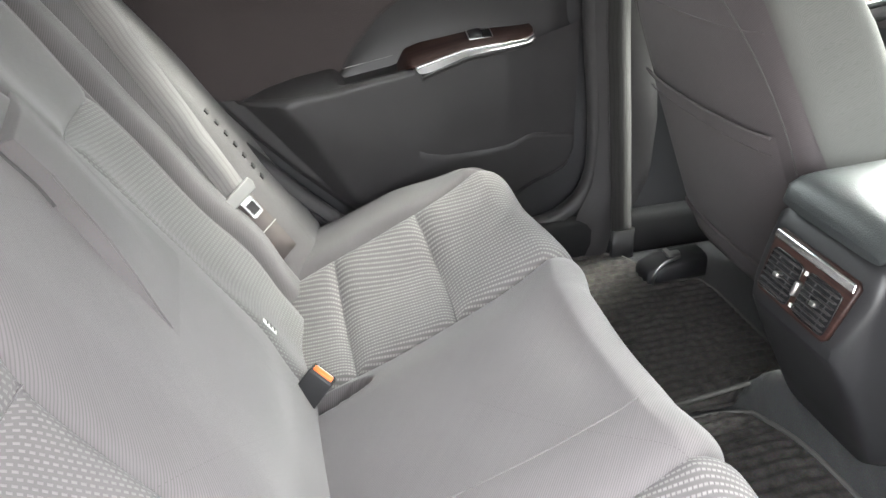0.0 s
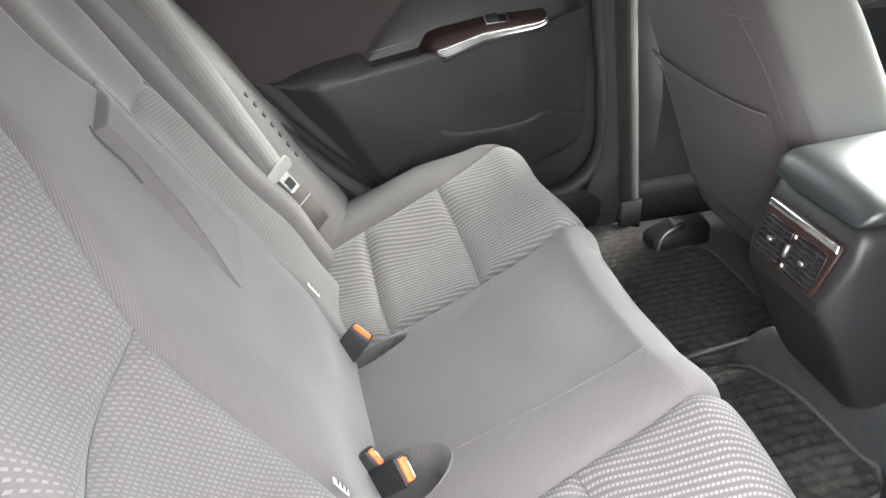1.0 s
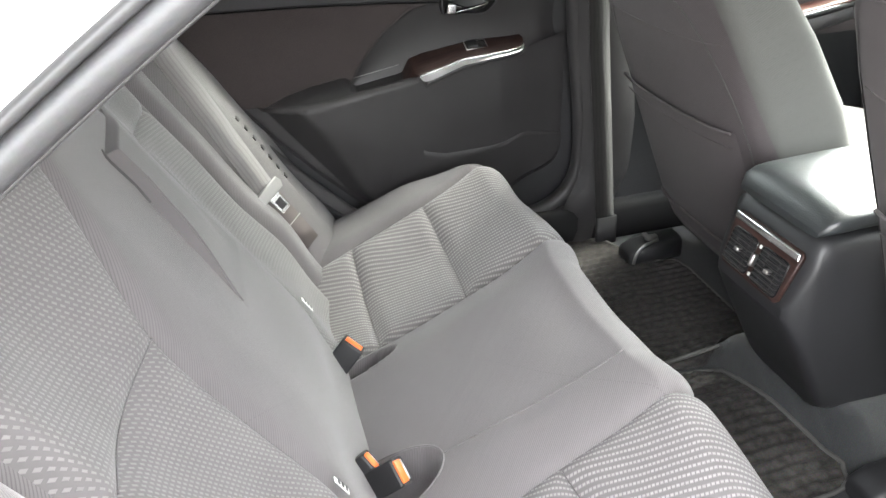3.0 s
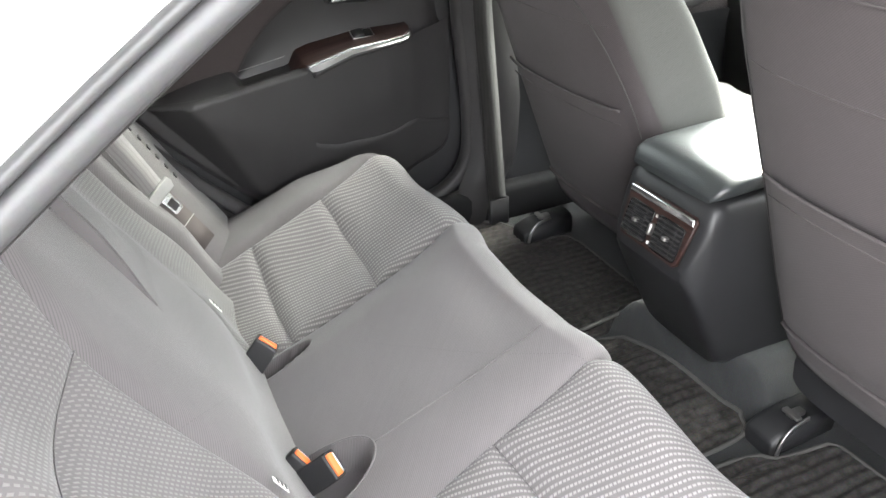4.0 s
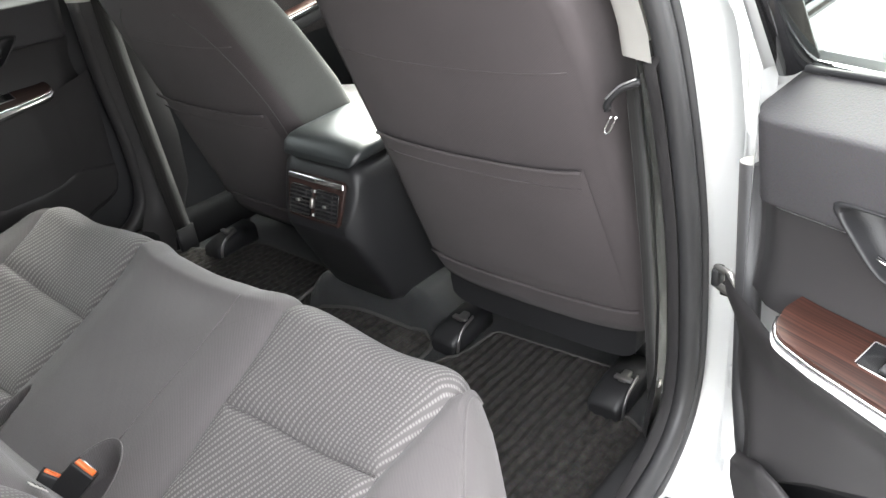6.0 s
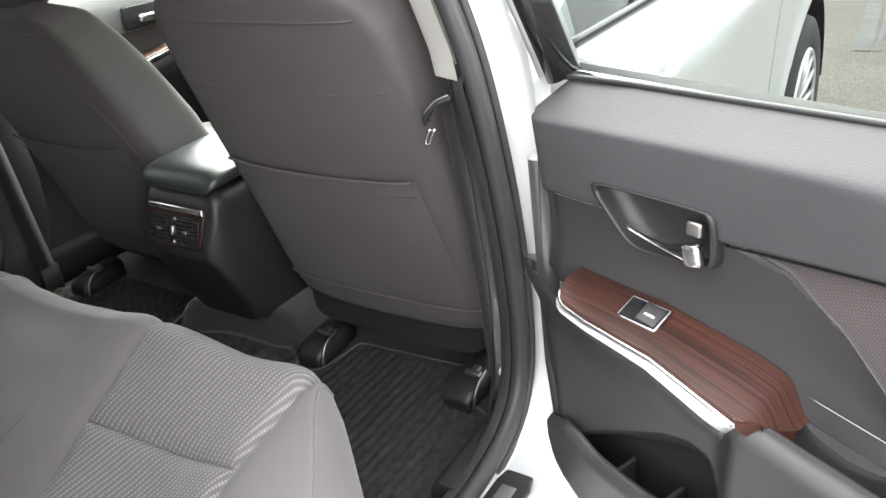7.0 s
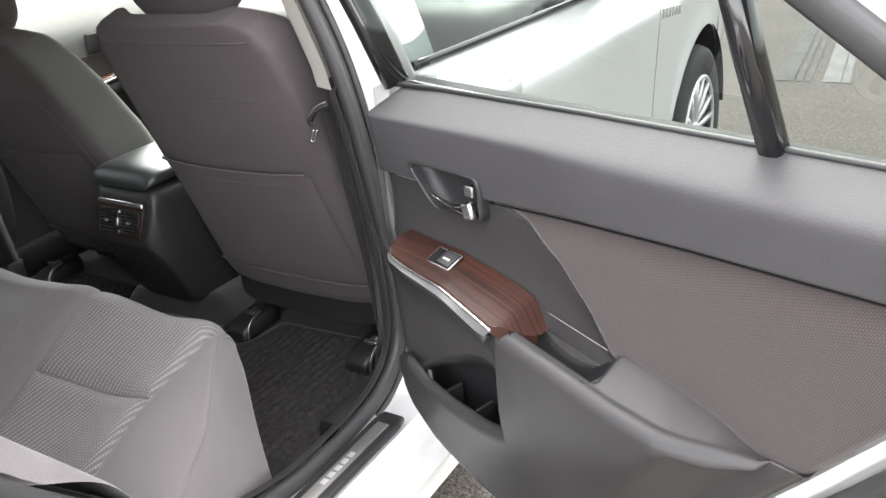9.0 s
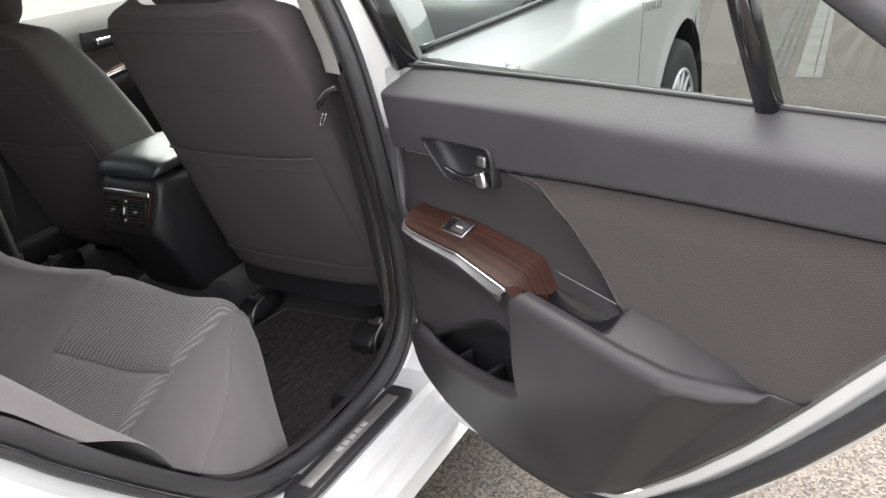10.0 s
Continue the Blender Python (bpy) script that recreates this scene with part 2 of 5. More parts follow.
INK = material("dark_print", (0.09, 0.09, 0.09), 0.7)
GAP_SHADE = material("dark_gap_shade", (0.07, 0.067, 0.067), 0.9)
CLEAR = glass("clear_car_glass", (0.86, 0.92, 0.89))
TINTED = glass("green_tinted_glass", (0.265, 0.292, 0.284))
# tint chosen to hold back light from behind the bench
LIGHT_CUT_GLASS = glass("dark_tinted_glass", (0.16, 0.17, 0.17))
ASPHALT = asphalt("worn_asphalt")
ROAD_PAINT = material("worn_white_road_paint", (0.125, 0.125, 0.122), 0.85, grain=0.5, grain_scale=60, bump=0.5, blotch=0.25, blotch_scale=5)
ROAD_PAINT_OLD = material("nearly_gone_road_paint", (0.075, 0.075, 0.072), 0.9, grain=0.7, grain_scale=60, bump=0.5, blotch=0.35, blotch_scale=5)
TYRE = material("tyre_rubber", (0.03, 0.03, 0.031), 0.75, grain=0.3, bump=0.3)


# ==== building helpers ====
def sst(a, b, x):
    t = min(1, max(0, (x - a) / (b - a)))
    return t * t * (3 - 2 * t)


def thing(name, label, category, at=(0, 0, 0), group="", kind=""):
    ob = new(name)
    ob.location = at
    ob.empty_display_size = 0.05
    return tagged(ob, label, category, group, kind)


def part(name, mesh, mat, parent=None, label=""):
    """Links a bmesh or mesh as one object under a thing."""
    if isinstance(mesh, bmesh.types.BMesh):
        me = bpy.data.meshes.new(name)
        mesh.to_mesh(me)
        mesh.free()
    else:
        me = mesh
    me.materials.clear()
    me.materials.append(mat)
    ob = new(name, me)
    if parent is not None:
        ob.parent = parent
        off = Vector((0, 0, 0))
        p = parent
        while p is not None:
            off += p.location
            p = p.parent
        ob.location = -off if parent.parent is None else Vector((0, 0, 0))
    return tagged(ob, label) if label else ob


def surface(fn, nu, nv, closed_u=False, smooth=True, flip=False, thick=0.0, inward=None):
    """A sheet of quads from fn(i / nu, j / nv) -> (x, y, z[, U, V])."""
    bm = bmesh.new()
    uvl = bm.loops.layers.uv.new("UVMap")
    vs, tex = [], {}
    for i in range(nu + (0 if closed_u else 1)):
        row = []
        for j in range(nv + 1):
            p = fn(i / nu, j / nv)
            v = bm.verts.new(p[:3])
            tex[v] = p[3:5] if len(p) > 3 else (p[0], p[1])
            row.append(v)
        vs.append(row)
    n = len(vs)
    for i in range(nu):
        a, b = vs[i], vs[(i + 1) % n]
        for j in range(nv):
            q = (a[j], b[j], b[j + 1], a[j + 1])
            f = bm.faces.new(q[::-1] if flip else q)
            f.smooth = smooth
            for lp in f.loops:
                lp[uvl].uv = tex[lp.vert]
    if thick:
        bm.normal_update()
        bmesh.ops.solidify(bm, geom=bm.faces[:], thickness=thick)
    return bm


def catmull(pts, n, closed=False):
    """n points evenly along a smooth curve through pts."""
    P = [np.array(p, float) for p in pts]
    m = len(P)
    out = []
    segs = m if closed else m - 1
    for s in range(segs):
        if closed:
            a, b, c, d = P[(s - 1) % m], P[s], P[(s + 1) % m], P[(s + 2) % m]
        else:
            a, b, c, d = P[max(s - 1, 0)], P[s], P[s + 1], P[min(s + 2, m - 1)]
        for k in range(16):
            t = k / 16
            out.append(0.5 * (2 * b + (c - a) * t + (2 * a - 5 * b + 4 * c - d) * t * t + (3 * b - a - 3 * c + d) * t ** 3))
    out.append(P[0] if closed else P[-1])
    out = np.array(out)
    L = np.concatenate([[0], np.cumsum(np.linalg.norm(np.diff(out, axis=0), axis=1))])
    t = np.linspace(0, L[-1], n + 1)
    res = np.stack([np.interp(t, L, out[:, k]) for k in range(out.shape[1])], axis=1)
    return res[:-1] if closed else res


def sweep(path, profile, up=(0, 0, 1), closed=False, ends=True, smooth=True, close_profile=True):
    """Carries a flat profile (side, up) along a path of points."""
    bm = bmesh.new()
    uvl = bm.loops.layers.uv.new("UVMap")
    pts = [Vector(p) for p in path]
    n = len(pts)
    rings, run = [], 0.0
    for i, p in enumerate(pts):
        a = pts[i - 1] if (i or closed) else pts[i]
        b = pts[(i + 1) % n] if (i < n - 1 or closed) else pts[i]
        t = (b - a).normalized()
        upv = Vector(up(i, p) if callable(up) else up)
        s = t.cross(upv).normalized()
        u = s.cross(t).normalized()
        if i:
            run += (p - pts[i - 1]).length
        rings.append(([bm.verts.new(p + s * q[0] + u * q[1]) for q in profile], run))
    m = len(profile)
    for i in range(n if closed else n - 1):
        (a, ra), (b, rb) = rings[i], rings[(i + 1) % n]
        for j in range(m if close_profile else m - 1):
            k = (j + 1) % m
            f = bm.faces.new((a[j], a[k], b[k], b[j]))
            f.smooth = smooth
            for lp, uvv in zip(f.loops, ((ra, j * 0.01), (ra, j * 0.01 + 0.01), (rb, j * 0.01 + 0.01), (rb, j * 0.01))):
                lp[uvl].uv = uvv
    if ends and not closed and close_profile:
        bm.faces.new(rings[0][0][::-1])
        bm.faces.new(rings[-1][0])
    bmesh.ops.recalc_face_normals(bm, faces=bm.faces[:])
    return bm


def ring(r, n=10, rx=None):
    return [(r * math.cos(2 * math.pi * k / n), (rx or r) * math.sin(2 * math.pi * k / n)) for k in range(n)]


def block(size, at=(0, 0, 0), bevel=0.004, seg=2, rot=None, taper=None):
    """A box with rounded edges."""
    bm = bmesh.new()
    bmesh.ops.create_cube(bm, size=1)
    for v in bm.verts:
        k = 1.0
        if taper and v.co.z > 0:
            v.co.x *= taper[0]
            v.co.y *= taper[1]
        v.co = Vector((v.co.x * size[0], v.co.y * size[1], v.co.z * size[2]))
    if bevel:
        bmesh.ops.bevel(bm, geom=bm.edges[:], offset=bevel, segments=seg, profile=0.6, affect="EDGES")
        for f in bm.faces:
            f.smooth = True
    m = (rot or Matrix()).copy()
    m.translation = Vector(at)
    bmesh.ops.transform(bm, matrix=m, verts=bm.verts)
    return bm


def plate(outline, depth, frame_m, bevel=0.002, seg=2, smooth=True):
    """A flat outline (a, b) given depth along c, placed by frame_m."""
    bm = bmesh.new()
    vs = [bm.verts.new((a, b, 0)) for a, b in outline]
    f = bm.faces.new(vs)
    r = bmesh.ops.extrude_face_region(bm, geom=[f])
    top = [g for g in r["geom"] if isinstance(g, bmesh.types.BMVert)]
    for v in top:
        v.co.z += depth
    bmesh.ops.recalc_face_normals(bm, faces=bm.faces[:])
    if bevel:
        rim = [e for e in bm.edges if all(abs(v.co.z - depth) < 1e-6 for v in e.verts)]
        bmesh.ops.bevel(bm, geom=rim, offset=bevel, segments=seg, profile=0.6, affect="EDGES")
    uvl = bm.loops.layers.uv.new("UVMap")
    for f in bm.faces:
        for lp in f.loops:
            lp[uvl].uv = (lp.vert.co.x, lp.vert.co.y)
        f.smooth = smooth and len(f.verts) == 4 and bevel > 0
    bmesh.ops.transform(bm, matrix=frame_m, verts=bm.verts)
    return bm


def frame3(o, a, b):
    """A frame at o whose first two axes are a and b."""
    a, b = Vector(a).normalized(), Vector(b).normalized()
    c = a.cross(b).normalized()
    b = c.cross(a)
    return Matrix(((a.x, b.x, c.x, o[0]), (a.y, b.y, c.y, o[1]), (a.z, b.z, c.z, o[2]), (0, 0, 0, 1)))


def loft(sections, smooth=True, caps=True):
    """Skins closed rings of equally many points."""
    bm = bmesh.new()
    uvl = bm.loops.layers.uv.new("UVMap")
    rows = [[bm.verts.new(p) for p in s] for s in sections]
    m = len(rows[0])
    for i in range(len(rows) - 1):
        for j in range(m):
            k = (j + 1) % m
            f = bm.faces.new((rows[i][j], rows[i][k], rows[i + 1][k], rows[i + 1][j]))
            f.smooth = smooth
    if caps:
        for r in (rows[0][::-1], rows[-1]):
            f = bm.faces.new(r)
            f.smooth = False
    bmesh.ops.recalc_face_normals(bm, faces=bm.faces[:])
    for f in bm.faces:
        d = f.normal
        for lp in f.loops:
            c = lp.vert.co
            lp[uvl].uv = (c.y, c.z) if abs(d.x) > 0.6 else ((c.x, c.z) if abs(d.y) > 0.6 else (c.x, c.y))
    return bm


def squircle(w, h, n=28, e=3.5):
    out = []
    for k in range(n):
        a = 2 * math.pi * k / n
        c, s = math.cos(a), math.sin(a)
        out.append((w * math.copysign(abs(c) ** (2 / e), c), h * math.copysign(abs(s) ** (2 / e), s)))
    return out


def lerp_table(x, table):
    return float(np.interp(x, [p[0] for p in table], [p[1] for p in table]))


def words(text, size, mat, m, parent, name="lettering", depth=0.0004):
    cu = bpy.data.curves.new(name, "FONT")
    cu.body, cu.size, cu.extrude, cu.align_x, cu.align_y = text, size, depth, "CENTER", "CENTER"
    tmp = bpy.data.objects.new(name, cu)
    me = bpy.data.meshes.new_from_object(tmp)
    bpy.data.objects.remove(tmp)
    me.transform(m)
    return part(name, me, mat, parent)


# ==== ground ====
def ground():
    def fn(i, j):
        a, r = i * 2 * math.pi, 0.02 + 900 * j ** 3
        x, y = r * math.cos(a), r * math.sin(a)
        return x, y, 0.0, x, y
    ob = part("ground", surface(fn, 48, 24, closed_u=True, smooth=False, flip=False), ASPHALT)
    tagged(ob, "worn light grey asphalt with small stones", "ground", kind="structure")
    for y0, w, mat in ((-0.885, 0.10, ROAD_PAINT_OLD), (-0.97, 0.030, ROAD_PAINT_OLD), (-1.021, 0.028, ROAD_PAINT_OLD), (-1.15, 0.10, ROAD_PAINT), (-1.23, 0.045, ROAD_PAINT)):
        def st(i, j, y0=y0, w=w):
            x = 4.75 + 4.2 * i
            return x, y0 + w * (j - 0.5) * (1 + 0.02 * math.sin(40 * i)) + 0.05 * (x - 4.75), 0.004, x, y0 + w * j
        m = part("road_marking", surface(st, 40, 2, smooth=False), mat)
        tagged(m, "worn white painted stripe on the asphalt" if mat is ROAD_PAINT else "faded white painted stripe on the asphalt", "road marking", group="painted stripes on the ground", kind="structure")


ground()

# ==== car body ====
body = thing("car_body", "silver-white saloon car body with its rear side door opening", "car")
# edge of the rear door opening on the open side: x, y, z
LOOP = [(0.50, -0.655, 1.30), (0.30, -0.65, 1.335), (0.12, -0.66, 1.325), (-0.03, -0.69, 1.275), (-0.14, -0.72, 1.21), (-0.217, -0.725, 1.158),
        (-0.31, -0.74, 1.09), (-0.39, -0.76, 1.01), (-0.42, -0.775, 0.93), (-0.36, -0.785, 0.855), (-0.238, -0.785, 0.746), (-0.155, -0.785, 0.642),
        (-0.004, -0.785, 0.472), (0.103, -0.785, 0.385), (0.251, -0.785, 0.345), (0.425, -0.785, 0.345), (0.538, -0.785, 0.37), (0.598, -0.785, 0.44),
        (0.605, -0.785, 0.578), (0.585, -0.78, 0.779), (0.567, -0.75, 0.995), (0.545, -0.70, 1.16)]
loop = catmull(LOOP, 150, closed=True)
centre = loop.mean(axis=0)


def out_dir(i):
    """Outward direction in the plane of the opening at point i."""
    n = len(loop)
    t = loop[(i + 1) % n] - loop[i - 1]
    o = np.array([t[2], 0, -t[0]])
    o /= np.linalg.norm(o)
    if o @ (loop[i] - centre) < 0:
        o = -o
    return o


OUT = [out_dir(i) for i in range(len(loop))]


def rim(profile, name, mat, label="", below=9.0):
    """A moulding round the opening; the profile is (outward, towards outside)."""
    for side in (1, -1):
        n = len(loop)
        def fn(i, j):
            k = round(i * n) % n
            q = j * (len(profile) - 1)
            a, f = int(min(q, len(profile) - 2)), q - int(min(q, len(profile) - 2))
            o = profile[a][0] * (1 - f) + profile[a + 1][0] * f
            d = profile[a][1] * (1 - f) + profile[a + 1][1] * f
            slim = 1 - 0.66 * sst(0.95, 1.1, loop[k][2]) * sst(0.3, 0.1, loop[k][0])
            if loop[k][0] > 0.35:
                slim *= sst(below, below - 0.015, loop[k][2])
            p = loop[k] + (OUT[k] * o + np.array([0, -d, 0])) * slim
            return p[0], p[1] * side, p[2], i * 4, j * 0.1
        part(name, surface(fn, n, len(profile) - 1, closed_u=True, flip=side > 0), mat if side > 0 else HARD_GREY if mat == PAINT else mat, body, label if side > 0 or mat != PAINT else "dark plastic door surround")


rim([(0.012 + 0.016 * math.cos(a), -0.004 + 0.016 * math.sin(a)) for a in np.linspace(0, 2 * math.pi, 13)], "door_seal", RUBBER, "black rubber door seal")
rim([(0.034 + 0.007 * math.cos(a), 0.006 + 0.008 * math.sin(a)) for a in np.linspace(0, 2 * math.pi, 9)], "seal_lip", RUBBER)
rim([(-0.008, -0.012), (-0.008, -0.028), (0.004, -0.036), (0.016, -0.036)], "opening_trim", HARD_GREY, below=0.972)
rim([(0.022, 0.0), (0.05, 0.004), (0.06, 0.012), (0.066, 0.04), (0.075, 0.05), (0.1, 0.055), (0.108, 0.062)], "door_frame_flange", PAINT)


def z_floor(y, x=0.0):
    """Floor height; under the console the tunnel rises as a carpeted hump."""
    flat = 0.258 + 0.03 * math.exp(-(y / 0.12) ** 2)
    start = 0.650 - 0.20 * max(-0.2, min(0.15, y))
    return flat + (0.362 - flat) * sst(start, start + 0.03, x) * sst(0.215, 0.125, abs(y + 0.015))


part("floor_pan", surface(lambda i, j: (-0.35 + 2.3 * i, -0.77 + 1.54 * j, z_floor(-0.77 + 1.54 * j, -0.35 + 2.3 * i)), 180, 90), CARPET, body, "dark grey carpeted car floor")


def roof(i, j):
    x, y = -1.05 + 2.15 * i, -0.63 + 1.26 * j
    z = 1.425 - 0.085 * (abs(y) / 0.63) ** 2.4 - 0.10 * max(0, (-0.2 - x)) ** 1.5 - 0.09 * max(0, (x - 0.5) / 0.6) ** 2
    return x, y, z


part("headliner", surface(lambda i, j: tuple(np.array(roof(i, j)) - np.array([0, 0, 0.03])), 20, 16, flip=True), HEADLINER, body, "pale fabric roof lining")
part("roof_skin", surface(roof, 20, 16), PAINT, body)


def belt_y(z, x=0.0):
    """Half width of the outer flank at height z."""
    return lerp_table(z, [(0.1, 0.86), (0.25, 0.893), (0.45, 0.9), (0.7, 0.913), (0.875, 0.925), (0.889, 0.922), (0.90, 0.905), (0.985, 0.855)])


ARCH_F, ARCH_R, ARCH_H = 2.50, -0.50, 0.375


def flank(x0, x1, zt, name, side, nu=40, nv=26, label="", mat=None):
    def fn(i, j):
        x = x0 + (x1 - x0) * i
        zb = 0.20
        for c in (ARCH_F, ARCH_R):
            d = abs(x - c)
            if d < ARCH_H:
                zb = max(zb, 0.36 + math.sqrt(ARCH_H ** 2 - d * d))
        z = zb + (zt(x) - zb) * j
        y = belt_y(z) - 0.10 * max(0, (x - 2.3)) ** 2 - 0.06 * max(0, (-1.0 - x)) ** 2
        if zb > 0.21:
            y += 0.012 * math.exp(-((z - zb) / 0.05) ** 2)
        return x, side * y, z
    return part(name, surface(fn, nu, nv, flip=side > 0), mat or PAINT, body, label)


for side in (1, -1):
    flank(0.62, 1.925, lambda x: 0.985 - 0.012 * max(0, x - 1.2), "front_door_skin", side, label="silver-white front door skin")
    flank(1.93, 3.2, lambda x: 0.972 - 0.05 * max(0, x - 1.9) ** 1.5, "front_wing", side, nu=64, label="silver-white front wing with wheel arch")
    flank(-1.75, -0.36, lambda x: 1.0, "rear_quarter_panel", side, nu=64)
    # sill with its pressed ridges
    prof = [(0.745, 0.30), (0.78, 0.33), (0.80, 0.322), (0.862, 0.316), (0.868, 0.298), (0.885, 0.294), (0.889, 0.276), (0.908, 0.272), (0.912, 0.252), (0.932, 0.246), (0.936, 0.205), (0.90, 0.165), (0.83, 0.15)]
    part("sill", surface(lambda i, j, s=side: (-0.12 + 2.2 * i, s * prof[round(j * 12)][0], prof[round(j * 12)][1]), 30, 12, smooth=False, flip=side < 0), PAINT, body, "silver-white pressed door sill")
    for c in (ARCH_F, ARCH_R):
        part("wheel_arch_liner", surface(lambda i, j, s=side, c=c: (c + (ARCH_H + 0.005) * math.cos(math.pi * i), s * (0.60 + 0.318 * j), 0.36 + (ARCH_H + 0.005) * math.sin(math.pi * i)), 24, 3), DARK, body)

part("bonnet", surface(lambda i, j: (1.75 + 1.55 * i, -0.86 + 1.72 * j - 0.0, 0.965 + 0.07 * (1 - (2 * j - 1) ** 2) - 0.20 * i ** 2.2), 20, 16), PAINT, body, "silver-white bonnet")
part("front_bumper", surface(lambda i, j: (3.3 - 0.42 * abs(2 * i - 1) ** 2.6 + 0.03 * math.sin(math.pi * j), -0.88 + 1.76 * i, 0.17 + 0.6 * j), 24, 8, flip=True), PAINT, body)
part("boot_lid", surface(lambda i, j: (-1.75 + 0.62 * i, -0.80 + 1.6 * j, 1.0 + 0.05 * (1 - (2 * j - 1) ** 2) + 0.03 * i), 10, 12), PAINT, body)
part("rear_bumper", surface(lambda i, j: (-1.95 + 0.35 * abs(2 * i - 1) ** 2.6, -0.87 + 1.74 * i, 0.18 + 0.84 * j), 24, 6), PAINT, body)
part("windscreen", surface(lambda i, j: (1.08 + 0.72 * i, (-0.60 - 0.12 * i) * (1 - 2 * j), 1.375 - 0.36 * i - 0.035 * (1 - (1 - 2 * j) ** 2) * (i - 0.5)), 8, 12), CLEAR, body, "clear windscreen")
# out of view; its dark tint keeps light off the front seatbacks
part("rear_window", surface(lambda i, j: (-1.05 - 0.24 * i, (-0.58 - 0.05 * i) * (1 - 2 * j), 1.30 - 0.23 * i), 6, 10), LIGHT_CUT_GLASS, body, "unseen rear window, tinted dark to cut light")
part("parcel_shelf", surface(lambda i, j: (-0.44 - 0.74 * i, -0.72 + 1.44 * j, 1.075 - 0.01 * i), 6, 10), HEADLINER, body)
part("boot_wall", surface(lambda i, j: (-0.50 + 0.30 * (1 - j), -0.77 + 1.54 * i, 0.25 + 0.82 * j), 6, 6), DARK, body)
part("dashboard", loft([[(x + 0.02 * math.cos(a), y, z) for x, z, a in [(1.42, 0.45, 0), (1.40, 0.72, 0), (1.36, 0.90, 0), (1.42, 0.965, 0), (1.60, 0.985, 0), (1.78, 0.97, 0), (1.80, 0.4, 0)]] for y in (-0.78, -0.5, -0.2, 0, 0.2, 0.5, 0.78)]), HARD_GREY, body, "dark grey dashboard")
part("toe_board", surface(lambda i, j: (1.78 + 0.1 * j, -0.8 + 1.6 * i, 0.24 + 0.35 * j), 4, 3, flip=True), CARPET, body)

for side in (1, -1):
    # front pillar, quarter pillar and upper body between the openings
    part("front_pillar", sweep(catmull([(1.80, 0.74 * side, 0.985), (1.5, 0.70 * side, 1.17), (1.15, 0.635 * side, 1.345)], 14), squircle(0.035, 0.03, 12)), PAINT, body)
    part("roof_rail", sweep(catmull([(1.2, 0.635 * side, 1.345), (0.5, 0.645 * side, 1.385), (0.1, 0.65 * side, 1.385), (-0.25, 0.67 * side, 1.30), (-0.6, 0.72 * side, 1.13), (-0.9, 0.76 * side, 1.0)], 24), squircle(0.03, 0.045, 12)), PAINT, body)
    part("quarter_panel_trim", surface(lambda i, j, s=side: (lerp_table(j, [(0, -0.42), (1, -0.16)]) - 0.75 * i * (1 - 0.35 * j), s * (0.74 - 0.09 * j), 0.93 + 0.33 * j + 0.05 * i * j), 10, 10, flip=side < 0), LIGHT_TRIM, body)
    # front window glass and its frame
    part("front_window", surface(lambda i, j, s=side: (0.60 + lerp_table(j, [(0, 1.05), (1, 0.52)]) * i, s * (0.84 - 0.2 * j), 0.985 + 0.365 * j), 4, 6), CLEAR, body)
    part("window_moulding", sweep([(0.64 + 1.14 * k / 20, 0.862 * side, 0.989 - 0.004 * (k / 20)) for k in range(21)], squircle(0.006, 0.009, 8)), GLOSS_BLACK, body, "black window moulding")
    part("window_frame", sweep(catmull([(1.72, 0.80 * side, 0.99), (1.46, 0.74 * side, 1.17), (1.13, 0.665 * side, 1.335), (0.62, 0.66 * side, 1.37)], 24), squircle(0.014, 0.014, 8)), GLOSS_BLACK, body)


def seal_x(z):
    return lerp_table(z, [(0.25, 0.53), (0.37, 0.565), (0.44, 0.598), (0.578, 0.605), (0.779, 0.585), (0.995, 0.567), (1.16, 0.545), (1.3, 0.51), (1.4, 0.48)])


def pillar_y(z):
    return lerp_table(z, [(0.25, 0.775), (0.8, 0.765), (1.0, 0.742), (1.16, 0.70), (1.4, 0.63)])


def pillar(z0, z1, mat, name, label, proud=0.0):
    for side in (1, -1):
        def fn(i, j):
            z = z0 + (z1 - z0) * j
            x = seal_x(z) + 0.005 + 0.135 * i
            y = pillar_y(z) - (0.055 + proud) * math.sin(math.pi * min(1, 0.12 + 0.76 * i)) ** 0.6
            if mat is LIGHT_TRIM:
                t = min(1, i / 0.4)
                x = seal_x(z) - 0.012 + 0.022 * t + 0.12 * max(0, i - 0.4) / 0.6
                y = pillar_y(z) - 0.004 - 0.055 * t + 0.05 * max(0, (i - 0.75) / 0.25)
            return x, side * y, z
        part(name, surface(fn, 14, 24, flip=side < 0), mat, body, label)


pillar(0.255, 0.968, HARD_GREY, "centre_pillar_trim", "dark grey plastic centre pillar trim", 0.004)
pillar(0.962, 1.385, LIGHT_TRIM, "upper_pillar_trim", "pale grey upper pillar trim")
for side in (1, -1):
    part("centre_pillar_skin", surface(lambda i, j, s=side: (seal_x(0.22 + 1.15 * j) + 0.05 + 0.16 * i, s * (min(0.865, pillar_y(0.22 + 1.15 * j) + 0.085) - 0.02 * (i - 0.5) ** 2), 0.22 + 1.15 * j), 8, 24, flip=side > 0), PAINT, body, "silver-white painted centre pillar")
for side in (1, -1):
    part("front_door_edge", surface(lambda i, j, s=side: (0.632 - 0.006 * math.sin(math.pi * i), s * (0.835 + 0.082 * i), 0.235 + 0.745 * j), 6, 12), PAINT, body)
